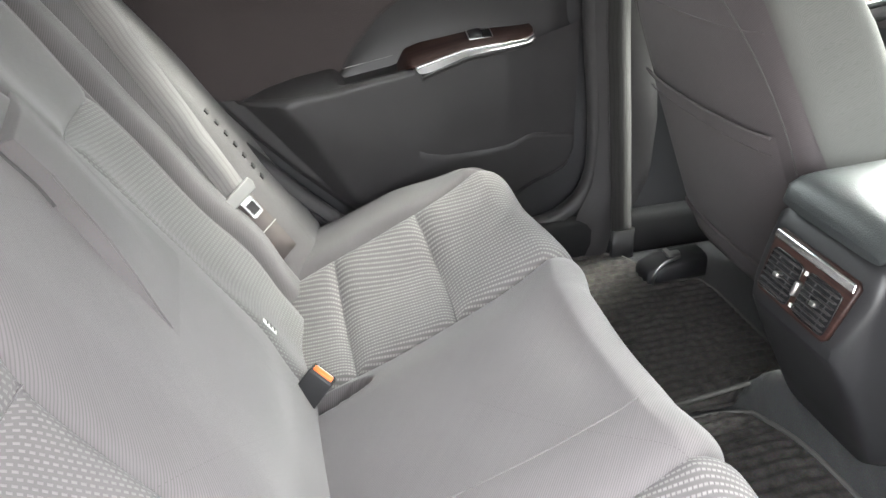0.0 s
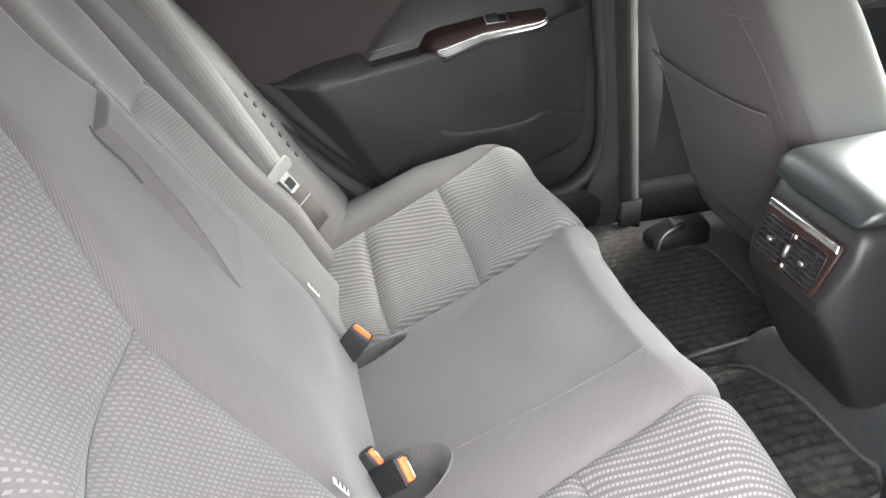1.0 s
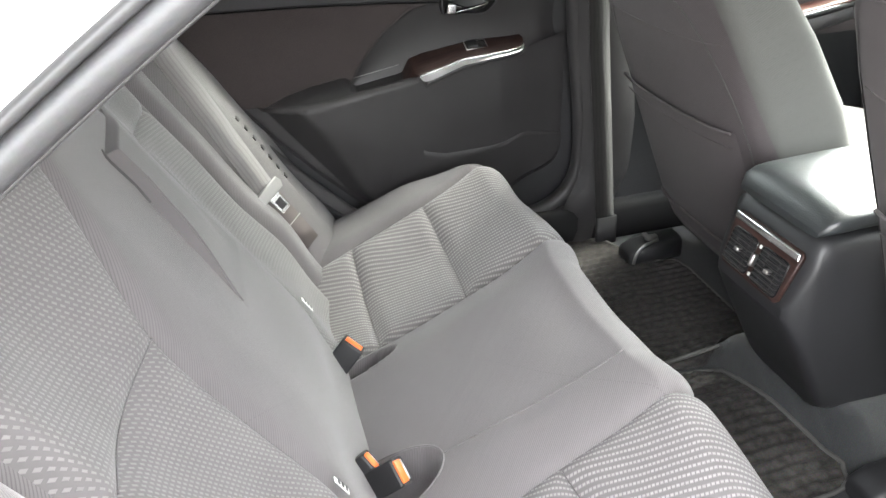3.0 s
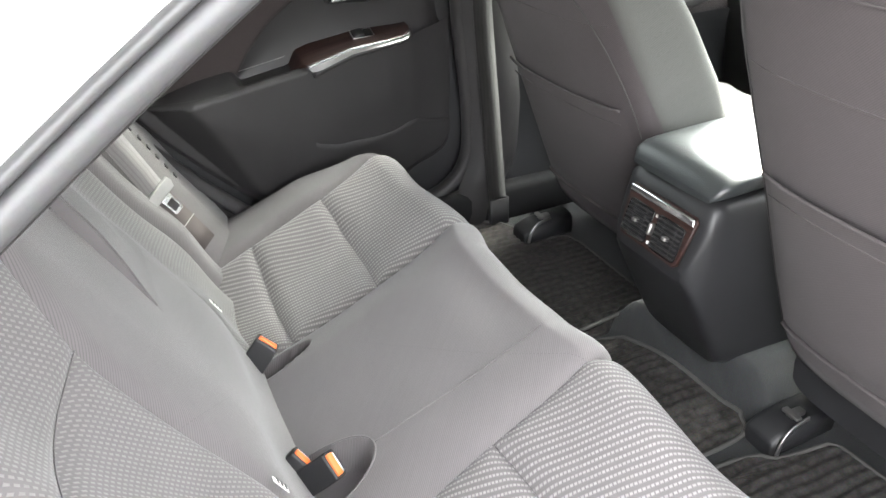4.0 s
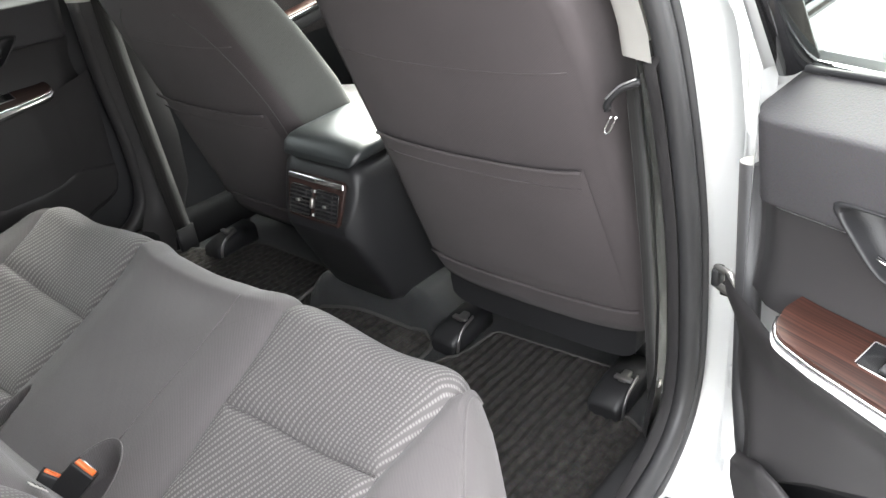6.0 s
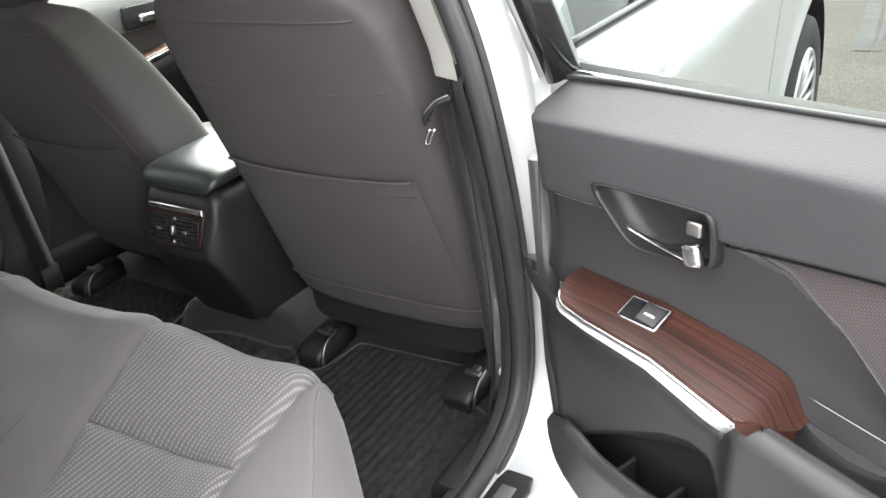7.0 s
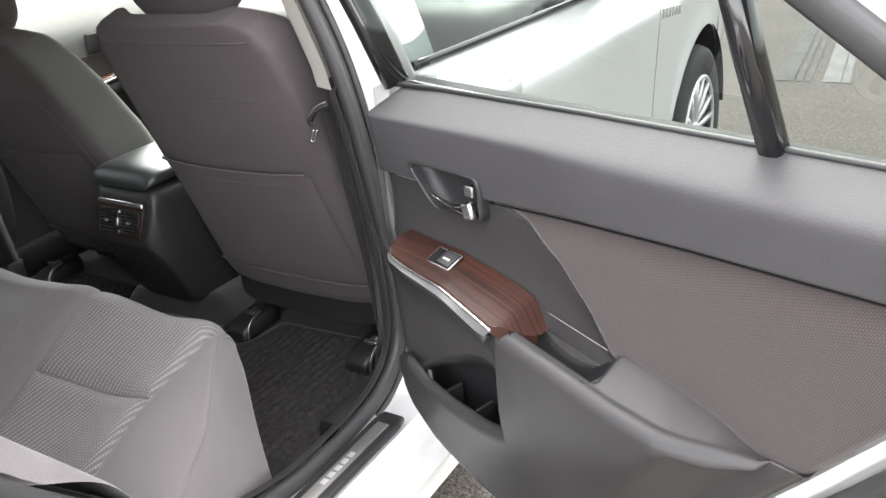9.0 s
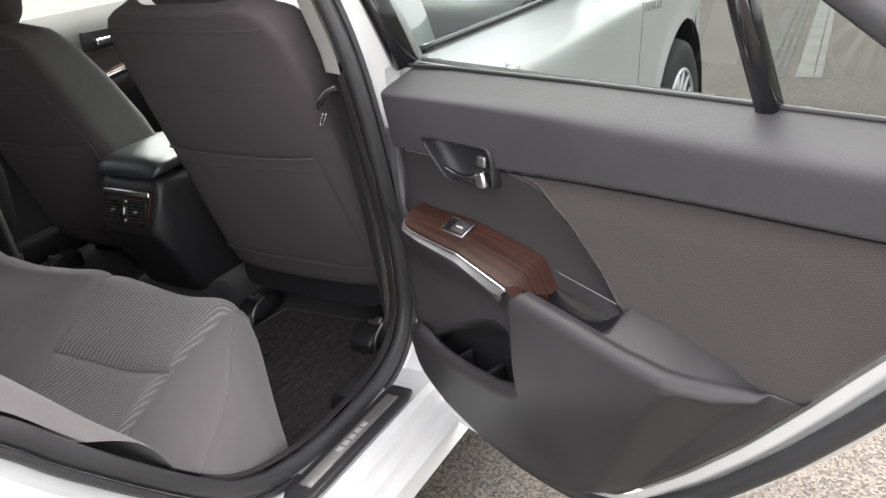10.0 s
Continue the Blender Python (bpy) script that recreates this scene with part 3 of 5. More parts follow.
# striker, hinges and check strap on the pillar
for z in (0.50, 0.86):
    part("door_hinge", block((0.04, 0.05, 0.04), (0.62, -0.872, z), 0.008), PAINT, body)
part("check_strap", block((0.012, 0.09, 0.018), (0.575, -0.885, 0.665), 0.003), DARK, body)
part("striker_bolt", sweep(catmull([(0.565, -0.835, 0.70), (0.552, -0.862, 0.70), (0.552, -0.862, 0.676), (0.565, -0.835, 0.676)], 16), ring(0.005, 8), up=(1, 0, 0)), STEEL, body)
part("door_switch", block((0.02, 0.012, 0.026), (0.566, -0.838, 0.688), 0.004), DARK, body)
# row of small raised letters on the front wing, pull handles on the front doors
for side in (-1, 1):
    for k in range(6):
        part("wing_badge", block((0.026, 0.004, 0.03), (1.955 + 0.036 * k, 0.9235 * side, 0.866 - 0.003 * k), 0.0015), CHROME, body)
    part("outer_handle", sweep(catmull([(0.70, 0.925 * side, 0.905), (0.73, 0.955 * side, 0.907), (0.80, 0.962 * side, 0.907), (0.87, 0.955 * side, 0.905), (0.90, 0.925 * side, 0.903)], 20), squircle(0.009, 0.015, 12)), PAINT, body, "silver-white outer door handle")


def wheel(x, y):
    w = thing("wheel", "black tyre on a silver multi-spoke alloy rim", "wheel", (x, y, 0), group="wheels of the car")
    s = 1 if y > 0 else -1
    prof = [(0.19, -0.09), (0.23, -0.105), (0.29, -0.112), (0.318, -0.10), (0.33, -0.07), (0.33, 0.07), (0.318, 0.10), (0.29, 0.112), (0.23, 0.105), (0.21, 0.09)]
    part("tyre", surface(lambda i, j: (x + prof[round(j * 9)][0] * math.cos(2 * math.pi * i), y + prof[round(j * 9)][1], 0.33 + prof[round(j * 9)][0] * math.sin(2 * math.pi * i)), 48, 9, closed_u=True), TYRE, w)
    rp = [(0.215, 0.10), (0.222, 0.112), (0.212, 0.114), (0.2, 0.10), (0.19, 0.02), (0.05, 0.0), (0.0, 0.0)]
    part("rim", surface(lambda i, j: (x + rp[round(j * 6)][0] * math.cos(2 * math.pi * i), y + s * (rp[round(j * 6)][1] - 0.01), 0.33 + rp[round(j * 6)][0] * math.sin(2 * math.pi * i)), 48, 6, closed_u=True), DARK, w)
    for k in range(15):
        a = 2 * math.pi * k / 15 + 0.1
        d = Vector((math.cos(a), 0, math.sin(a)))
        part("spoke", sweep([Vector((x, y + s * 0.075, 0.33)) + d * 0.03, Vector((x, y + s * 0.092, 0.33)) + d * 0.12, Vector((x, y + s * 0.10, 0.33)) + d * 0.212], [(-0.011, -0.008), (0.011, -0.008), (0.008, 0.008), (-0.008, 0.008)], up=(0, s, 0)), ALLOY, w)
    part("rim_edge", sweep([(x + 0.212 * math.cos(2 * math.pi * k / 40), y + s * 0.103, 0.33 + 0.212 * math.sin(2 * math.pi * k / 40)) for k in range(40)], ring(0.008, 8), up=(0, 1, 0), closed=True), ALLOY, w)
    part("hub_cap", block((0.07, 0.03, 0.07), (x, y + s * 0.08, 0.33), 0.012), SATIN, w)


for x in (ARCH_F, ARCH_R):
    for y in (-0.812, 0.812):
        wheel(x, y)


def wing_mirror(side):
    w = thing("wing_mirror", "black-housed wing mirror on the front door", "mirror", (1.62, 0.92 * side, 0.98), group="wing mirrors")
    secs = []
    for k in range(9):
        t = k / 8
        r = max(0.12, math.sin(math.pi * (0.1 + 0.8 * t)) ** 0.5)
        secs.append([(1.62 + 0.06 * t * 0.6 + a * 0.055 * r, side * (0.93 + 0.20 * t), 1.05 + b * 0.075 * r) for a, b in squircle(1, 1, 16, 2.6)])
    part("housing", loft(secs), DARK, w)
    part("stalk", sweep([(1.63, 0.85 * side, 0.985), (1.63, 0.94 * side, 1.01)], squircle(0.03, 0.015, 10)), DARK, w)
    part("mirror_glass", block((0.004, 0.15, 0.10), (1.585, side * 1.03, 1.05), 0.0015), CHROME, w)


wing_mirror(-1)
wing_mirror(1)

# ==== rear seat ====
bench = thing("rear_bench_seat", "grey cloth rear bench seat with dotted woven inserts", "car seat", (0.1, 0, 0.26))
BACK_O, BACK_T = np.array([-0.124, 0.0, 0.507]), np.array([-0.5, 0.0, 0.866])
BACK_N = np.array([0.866, 0.0, 0.5])


def front_x(y):
    """Front edge of the cushion in plan."""
    a = abs(y)
    return 0.370 - 0.015 * sst(0.22, 0.13, a) - 0.085 * sst(0.52, 0.74, a) ** 1.6 - 0.012 * sst(0.25, 0.5, a)


def side_y(x, side=1):
    """Outer edge of the cushion in plan."""
    return 0.608 + 0.084 * sst(0.35, 0.19, x) + 0.072 * sst(0.25, -0.1, x) + (0.026 * sst(0.32, 0.24, x) * sst(-0.12, 0.12, x) if side < 0 else 0)


def cushion_z(x, y):
    a = abs(y)
    z = 0.412 + 0.46 * x + 0.58 * max(0, x - 0.1) ** 2
    lift = 1 - 0.7 * sst(0.12, 0.30, x)
    z += (0.040 * sst(0.42, 0.60, a) - 0.014 * math.exp(-((a - 0.38) / 0.11) ** 2)) * lift
    z += 0.022 * sst(0.25, 0.14, a) * (0.6 + 0.4 * lift)
    z -= 0.012 * math.exp(-((x - 0.28) / 0.05) ** 2) * math.exp(-(a / 0.14) ** 2)
    z -= 0.022 * sst(0.60, 0.76, a) ** 1.5
    z += 0.0011 * (math.sin(33 * x + 15 * y) + math.sin(27 * y - 21 * x + 1.3) * math.sin(11 * x + 2))
    # hollows round the buckles
    for by, w, length, deep in ((-0.112, 0.052, 0.085, 0.052), (0.185, 0.027, 0.08, 0.04)):
        z -= deep * sst(1.0, 0.76, ((x + 0.055) / length) ** 2 + ((y - by) / w) ** 2)
    return z


def cushion_point(p, y, sink=0.0):
    """p runs from the back (0) over the top, the rolled lip and down the front (1)."""
    xf = front_x(y)
    r = 0.062
    top_end = xf - r
    if p < 0.72:
        x = -0.17 + (top_end + 0.17) * p / 0.72
        return x, y, cushion_z(x, y) - sink
    zt = cushion_z(top_end, y)
    if p < 0.86:
        a = (p - 0.72) / 0.14 * math.pi / 2
        return top_end + (r - sink) * math.sin(a), y, zt + 0.012 * math.sin(a) - (r + 0.012) * (1 - math.cos(a)) - sink * math.cos(a)
    f = (p - 0.86) / 0.14
    return xf - sink - 0.03 * f, y, (zt - r) * (1 - f) + 0.255 * f


def p_of_x(x, y):
    return 0.72 * (x + 0.17) / (front_x(y) - 0.062 + 0.17)


def seam_in(x):
    return 0.222 + 0.02 * sst(0.2, -0.1, x)


def seam_out(x):
    return 0.565 + 0.03 * sst(0.15, 0.33, x)


def cushion_panel(ylo, yhi, plo, phi, name, mat, nu, nv, label="", dip=0.013, wid=0.011):
    """One sewn panel between two seams; its edges dive into the seams."""
    def fn(i, j):
        p = plo + (phi - plo) * j
        x0 = cushion_point(p, 0.0)[0]
        y0, y1 = ylo(x0), yhi(x0)
        y = y0 + (y1 - y0) * i
        pa = plo + (phi - plo) * j
        if callable(plo_f) or callable(phi_f):
            a = plo_f(y) if callable(plo_f) else plo
            b = phi_f(y) if callable(phi_f) else phi
            pa = a + (b - a) * j
        q = cushion_point(pa, y)
        dy = min(abs(y - y0), abs(y1 - y))
        dp = 1.0
        if soft_lo:
            dp = min(dp, j * (phi - plo) * 0.62)
        if soft_hi:
            dp = min(dp, (1 - j) * (phi - plo) * 0.62)
        e = min(dy, dp)
        sink = dip * math.exp(-(e / wid) ** 1.3)
        if name == "seat_bolster" and abs(y) > 0.5 * (abs(y0) + abs(y1)):
            sink = 0.004 * math.exp(-(e / 0.006) ** 1.3)
        q = cushion_point(pa, y, sink)
        return (*q, y, pa * 0.78)
    plo_f, phi_f, soft_lo, soft_hi = plo, phi, callable(plo), callable(phi)
    plo = plo(0.4) if callable(plo) else plo
    phi = phi(0.4) if callable(phi) else phi
    return part(name, surface(fn, nu, nv), mat, bench, label)


for s in (-1, 1):
    lo, hi = (lambda x, s=s: s * seam_in(x)), (lambda x, s=s: s * seam_out(x))
    if s < 0:
        lo, hi = hi, lo
    cuts = [0.0, (lambda y: p_of_x(0.005, y)), (lambda y: p_of_x(0.165 + 0.012 * math.cos((abs(y) - 0.39) * 9), y)), 1.0]
    for k in range(3):
        cushion_panel(lo, hi, cuts[k], cuts[k + 1], "seat_insert", STRIPED, 44, 24 if k < 2 else 44, "dotted woven seat insert")
    lo, hi = (lambda x, s=s: s * seam_out(x)), (lambda x, s=s: s * side_y(x, s))
    if s < 0:
        lo, hi = hi, lo
    cushion_panel(lo, hi, 0.0, 1.0, "seat_bolster", PLAIN, 26, 90)

    # outer cheek of the cushion, from the piping down to the floor
    def cheek(i, j, s=s):
        q = cushion_point(i, s * side_y(cushion_point(i, 0.0)[0], s), 0.0038)
        y0, y1 = abs(q[1]), (0.742 if s > 0 else 0.752) + 0.033 * sst(0.25, -0.1, q[0])
        y = y0 + (y1 - y0) * j ** 0.62 + 0.008 * math.sin(math.pi * j)
        z = q[2] * (1 - j) + 0.26 * j
        x = q[0] - max(0.0, front_x(y0) - front_x(min(y, 0.74))) * sst(0.08, 0.34, q[0]) - 0.03 * j * sst(0.0, 0.3, q[0])
        return x, s * y, z, q[0], z
    part("seat_cheek", surface(cheek, 70, 14, flip=s < 0), PLAIN, bench)
    part("piping", sweep([cushion_point(k / 60, s * (side_y(cushion_point(k / 60, 0.0)[0], s) + 0.0005), 0.0035) for k in range(4, 51)], ring(0.0022, 6), ends=True), PLAIN, bench)
cushion_panel(lambda x: -seam_in(x), lambda x: seam_in(x), 0.0, 1.0, "seat_centre", PLAIN, 120, 180, "plain grey cloth middle seat")

# dark thread lying in the seams
for s in (-1, 1):
    for xs in (lambda y: 0.005, lambda y: 0.165 + 0.012 * math.cos((abs(y) - 0.39) * 9)):
        pts = []
        for k in range(25):
            y = 0.225 + 0.335 * k / 24
            pts.append(cushion_point(p_of_x(xs(y), y), s * y, 0.0105))
        part("seam", sweep(pts, ring(0.0008, 6)), PLAIN, bench)

part("hollow_piping", sweep([cushion_point(p_of_x(-0.055 + 0.0875 * math.cos(a), -0.112), -0.112 + 0.0545 * math.sin(a), -0.0006) for a in np.linspace(-1.9, 1.9, 50)], ring(0.0015, 6)), PLAIN, bench)
part("centre_seam", sweep([cushion_point(p_of_x(0.034 + 0.26 * k / 30, -0.11), -0.112 - 0.02 * k / 30, -0.0004) for k in range(31)], ring(0.0013, 6)), PLAIN, bench)

# ---- backrest
BOL = 0.57


def back_h(y, s):
    """Height of the backrest above its base plane."""
    a = abs(y)
    h = 0.028 * sst(0.30, 0.12, a) * sst(-0.06, 0.12, s)
    h -= 0.014 * math.exp(-((a - 0.34) / 0.08) ** 2)
    h += 0.012 * math.exp(-((s - 0.02) / 0.08) ** 2) * (sst(0.64, 0.52, a) if y > 0 else 1)
    h -= 0.038 * math.exp(-((a - (0.492 if y > 0 else 0.482)) / 0.022) ** 2)
    h += (0.055 * sst(0.53, 0.655, a) if y > 0 else 0.078 * sst(0.487, 0.6, a)) * (1 - 0.25 * sst(0.2, 0.55, s))
    ye = 0.805 - 0.085 * sst(0.0, 0.3, s) if y < 0 else 0.865 - 0.05 * sst(0.0, 0.35, s)
    h -= 0.05 * sst(ye - (0.012 if y > 0 else 0.04), ye + 0.03, a)
    h -= 0.07 * sst(0.62, 0.72, s) ** 1.5
    h += 0.001 * (math.sin(29 * s + 13 * y) + math.sin(24 * y - 18 * s + 0.7))
    return h


def back_point(y, s, sink=0.0):
    q = BACK_O + BACK_T * s + BACK_N * (back_h(y, s) - sink)
    return q[0], y, q[2]


def back_panel(y0, y1, s0, s1, name, mat, nu, nv, label="", dip=0.012, wid=0.011, soft=(1, 1, 0, 0)):
    def fn(i, j):
        s_ = s0 + (s1 - s0) * j
        a, b = (f(s_) if callable(f) else f for f in (y0, y1))
        y = a + (b - a) * i
        e = min([d for d, k in zip((y - a, b - y, s_ - s0, s1 - s_), soft) if k] + [1])
        return (*back_point(y, s_, dip * math.exp(-(max(e, 0) / wid) ** 1.3)), y, s_)
    return part(name, surface(fn, nu, nv, flip=False), mat, bench, label)


def ins_edge(s):
    return 0.218 - 0.10 * sst(0.30, 0.56, s)


for g in (-1, 1):
    def a_(s, g=g):
        return -0.458 if g < 0 else ins_edge(s)
    def b_(s, g=g):
        return -ins_edge(s) if g < 0 else 0.452
    top = 0.325 if g < 0 else 0.385
    back_panel(a_, b_, -0.12, top, "back_insert", DOTTED, 36, 50, "dotted woven back insert", soft=(1, 1, 0, 1))
    back_panel(a_, b_, top, 0.72, "back_insert_upper", DOTTED if g < 0 else PLAIN, 36, 40, soft=(1, 1, 1, 0))
    y0, y1 = (-BOL - 0.02, -0.458) if g < 0 else (0.452, BOL)
    back_panel(y0, y1, -0.12, 0.72, "back_channel", PLAIN, 30, 60)
    y0, y1 = (-0.772, -BOL - 0.02) if g < 0 else (BOL, 0.88)
    back_panel(y0, y1, -0.14, 0.70, "back_bolster", PLAIN, 26, 60, "plain grey cloth side bolster", soft=(1, 0, 0, 0) if g > 0 else (0, 1, 0, 0))
back_panel(lambda s: -ins_edge(s), lambda s: ins_edge(s), -0.12, 0.72, "back_centre", PLAIN, 130, 110, "plain grey cloth middle backrest")
def flap_edge(s):
    return lerp_table(s, [(0.19, -0.022), (0.30, -0.010), (0.40, 0.016), (0.454, 0.012), (0.5, 0.012)])


def flap(i, j):
    """Fold-down armrest lying in the backrest, proud along its free edges."""
    t = i ** 2.2
    top = 0.452 + 0.11 * t * 0.2
    s = top - 0.262 * (1 - j) ** 2
    y0 = flap_edge(s)
    y = y0 + (0.155 - y0) * t
    e = min(y - y0, top - s)
    h = 0.017 * sst(0.19, 0.34, s) * (1 - sst(0.07, 0.155, y))
    rise = -0.004 + (h + 0.004) * min(1.0, max(0.0, e / 0.005)) ** 0.5
    return (*back_point(y, s, -rise), y + rise, s)


part("armrest_flap", surface(flap, 60, 50), FLAP_CLOTH, bench, "folded middle armrest in the backrest")
# dark bead painted in for the shadow along the armrest's raised edge
part("armrest_gap", sweep(catmull([back_point(flap_edge(s_) - 0.002, s_, 0.001) for s_ in (0.375, 0.40, 0.42, 0.446)] + [back_point(0.02, 0.457, 0.002)], 30), ring(0.0032, 8)), GAP_SHADE, bench, "shadow gap at the corner of the folded armrest, as a dark bead")
part("armrest_piping", sweep([back_point(flap_edge(s_) + 0.004, s_, -0.0165 * sst(0.19, 0.34, s_) - 0.001) for s_ in np.linspace(0.205, 0.40, 40)], ring(0.0016, 6)), PLAIN, bench)
for s in (-1, 1):
    part("seam", sweep([back_point(s * (0.425 - (0.425 - ins_edge(0.325)) * k / 20), 0.325 if s < 0 else 0.385, 0.0105) for k in range(21)], ring(0.0008, 6)), PLAIN, bench)
# row of moulded slots on the far bolster
for k in range(7):
    s_ = 0.062 + 0.0263 * k
    m = frame3(back_point(0.664, s_, -0.0005), (0, 1, 0), BACK_T)
    part("slot", plate([(-0.009, -0.004), (0.006, -0.007), (0.011, -0.001), (0.008, 0.004), (-0.004, 0.003), (-0.010, 0.006)], 0.003, m, 0.0012), HARD_GREY, bench, "dark moulded clip slot")
for y, s_ in ((0.228, 0.0), (-0.222, 0.012)):
    tag = part("sewn_tag", block((0.0015, 0.010, 0.030), tuple(np.array(back_point(y, s_)) + BACK_N * 0.006 + BACK_T * 0.012), 0.0008, rot=frame3((0, 0, 0), BACK_N, (0, 1, 0))), WHITE_TAG, bench, "small white sewn tag")
    for k in range(3):
        q = np.array(back_point(y, s_)) + BACK_N * 0.008 + BACK_T * (0.004 + 0.008 * k)
        part("tag_print", block((0.0008, 0.008, 0.003), tuple(q), 0, rot=frame3((0, 0, 0), BACK_N, (0, 1, 0))), INK, tag)

# ==== belts and buckles ====
belt = thing("seat_belt", "grey seat belt webbing with a metal tongue against the backrest", "seat belt", (-0.14, 0.6, 0.5))
BELT_N = tuple(0.6 * BACK_N + np.array([0, -0.8, 0]))
pts = []
for k in range(25):
    t = k / 24
    s_, y = 0.085 + 0.60 * t, 0.574
    q = BACK_O + BACK_T * s_ + BACK_N * (0.021 + 0.055 * t)
    pts.append((q[0], y, q[2]))
part("webbing", sweep(pts, [(-0.024, -0.0007), (0.024, -0.0007), (0.024, 0.0007), (-0.024, 0.0007)], up=BELT_N), WEBBING, belt)
# lower end of the same belt, with its shade in the colour
low = [tuple(BACK_O + BACK_T * s_ + BACK_N * 0.019 + np.array([0, 0.570, 0])) for s_ in (0.085, 0.03, -0.02, -0.06)]
part("lower_webbing", sweep(low, [(-0.024, -0.001), (0.024, -0.001), (0.024, 0.001), (-0.024, 0.001)], up=BELT_N), SHADED_WEBBING, belt, "lower belt webbing in a shaded brown tone")
tp = BACK_O + BACK_T * 0.088 + BACK_N * 0.023 + np.array([0, 0.571, 0])
tm = frame3(tuple(tp), tuple(np.cross(np.array(BELT_N), -BACK_T) * -1), tuple(-BACK_T + 0.12 * np.array(BELT_N)))
tongue = part("tongue", plate([(-0.034, -0.012), (0.03, -0.012), (0.034, 0.0), (0.03, 0.012), (-0.03, 0.012), (-0.036, 0.0)], 0.009, tm, 0.003), TONGUE_GREY, belt, "pale grey plastic tongue")
part("tongue_plate", plate([(-0.022, 0.006), (0.022, 0.006), (0.013, 0.014), (0.0125, 0.047), (0.0095, 0.051), (-0.0095, 0.051), (-0.0125, 0.047), (-0.013, 0.014)], 0.0022, tm @ Matrix.Translation((0, 0, 0.004)), 0.0006), CHROME, tongue, "polished metal tongue plate")
part("tongue_window", plate([(-0.0085, 0.022), (0.0085, 0.022), (0.0085, 0.044), (-0.0085, 0.044)], 0.0006, tm @ Matrix.Translation((0, 0, 0.006)), 0), HARD_GREY, tongue)


def buckle(at, heading, lift, roll, size=1.0, label="black belt buckle with an orange release button", button=ORANGE):
    """A buckle whose release end is at the given place; roll turns it about its length."""
    b = thing("belt_buckle", label, "buckle", at, group="belt buckles in the rear seat")
    d = Vector((math.cos(heading) * math.cos(lift), math.sin(heading) * math.cos(lift), math.sin(lift)))
    side_ = Matrix.Rotation(roll, 3, d) @ d.cross(Vector((0, 0, 1))).normalized()
    m = frame3(at, d, side_)
    rot = m.to_3x3().to_4x4()
    part("case", block((0.080 * size, 0.042 * size, 0.026 * size), m @ Vector((-0.040 * size, 0, 0)), 0.004, 3, rot=rot), DARK, b)
    part("release_button", block((0.006, 0.033 * size, 0.013 * size), m @ Vector((0.0008, 0, -0.003 * size)), 0.002, 2, rot=rot), button, b, "orange release button")
    part("end_frame", sweep([m @ Vector((0.0004, a, c)) for a, c in squircle(0.0195 * size, 0.0115 * size, 24, 7)], ring(0.0009, 6), up=tuple(d), closed=True), HARD_GREY, b)
    part("slot_plate", block((0.004, 0.030 * size, 0.003), m @ Vector((0.0, 0, 0.0075 * size)), 0.001, 1, rot=rot), SATIN, b)
    part("stalk", sweep([m @ Vector((-0.075 * size, 0, 0)), m @ Vector((-0.12 * size, 0, -0.01))], squircle(0.015, 0.003, 8), up=tuple(rot.to_3x3() @ Vector((0, 0, 1)))), WEB_DARK, b)


part("sleeve_line", block((0.05, 0.002, 0.0015), tuple(BACK_O + BACK_T * 0.005 + BACK_N * 0.0205 + np.array([0.0, 0.570, 0])), 0.0005, rot=frame3((0, 0, 0), tuple(np.cross(np.array(BELT_N), -BACK_T) * -1), tuple(-BACK_T))), LIGHT_TRIM, belt)
buckle((-0.048, 0.184, 0.458), radians(0), radians(50), radians(65), 1.0)
buckle((-0.032, -0.134, 0.455), radians(-28), radians(40), radians(62))
buckle((-0.068, -0.098, 0.452), radians(-10), radians(42), radians(66), 0.8, "black belt buckle with a narrow release button")

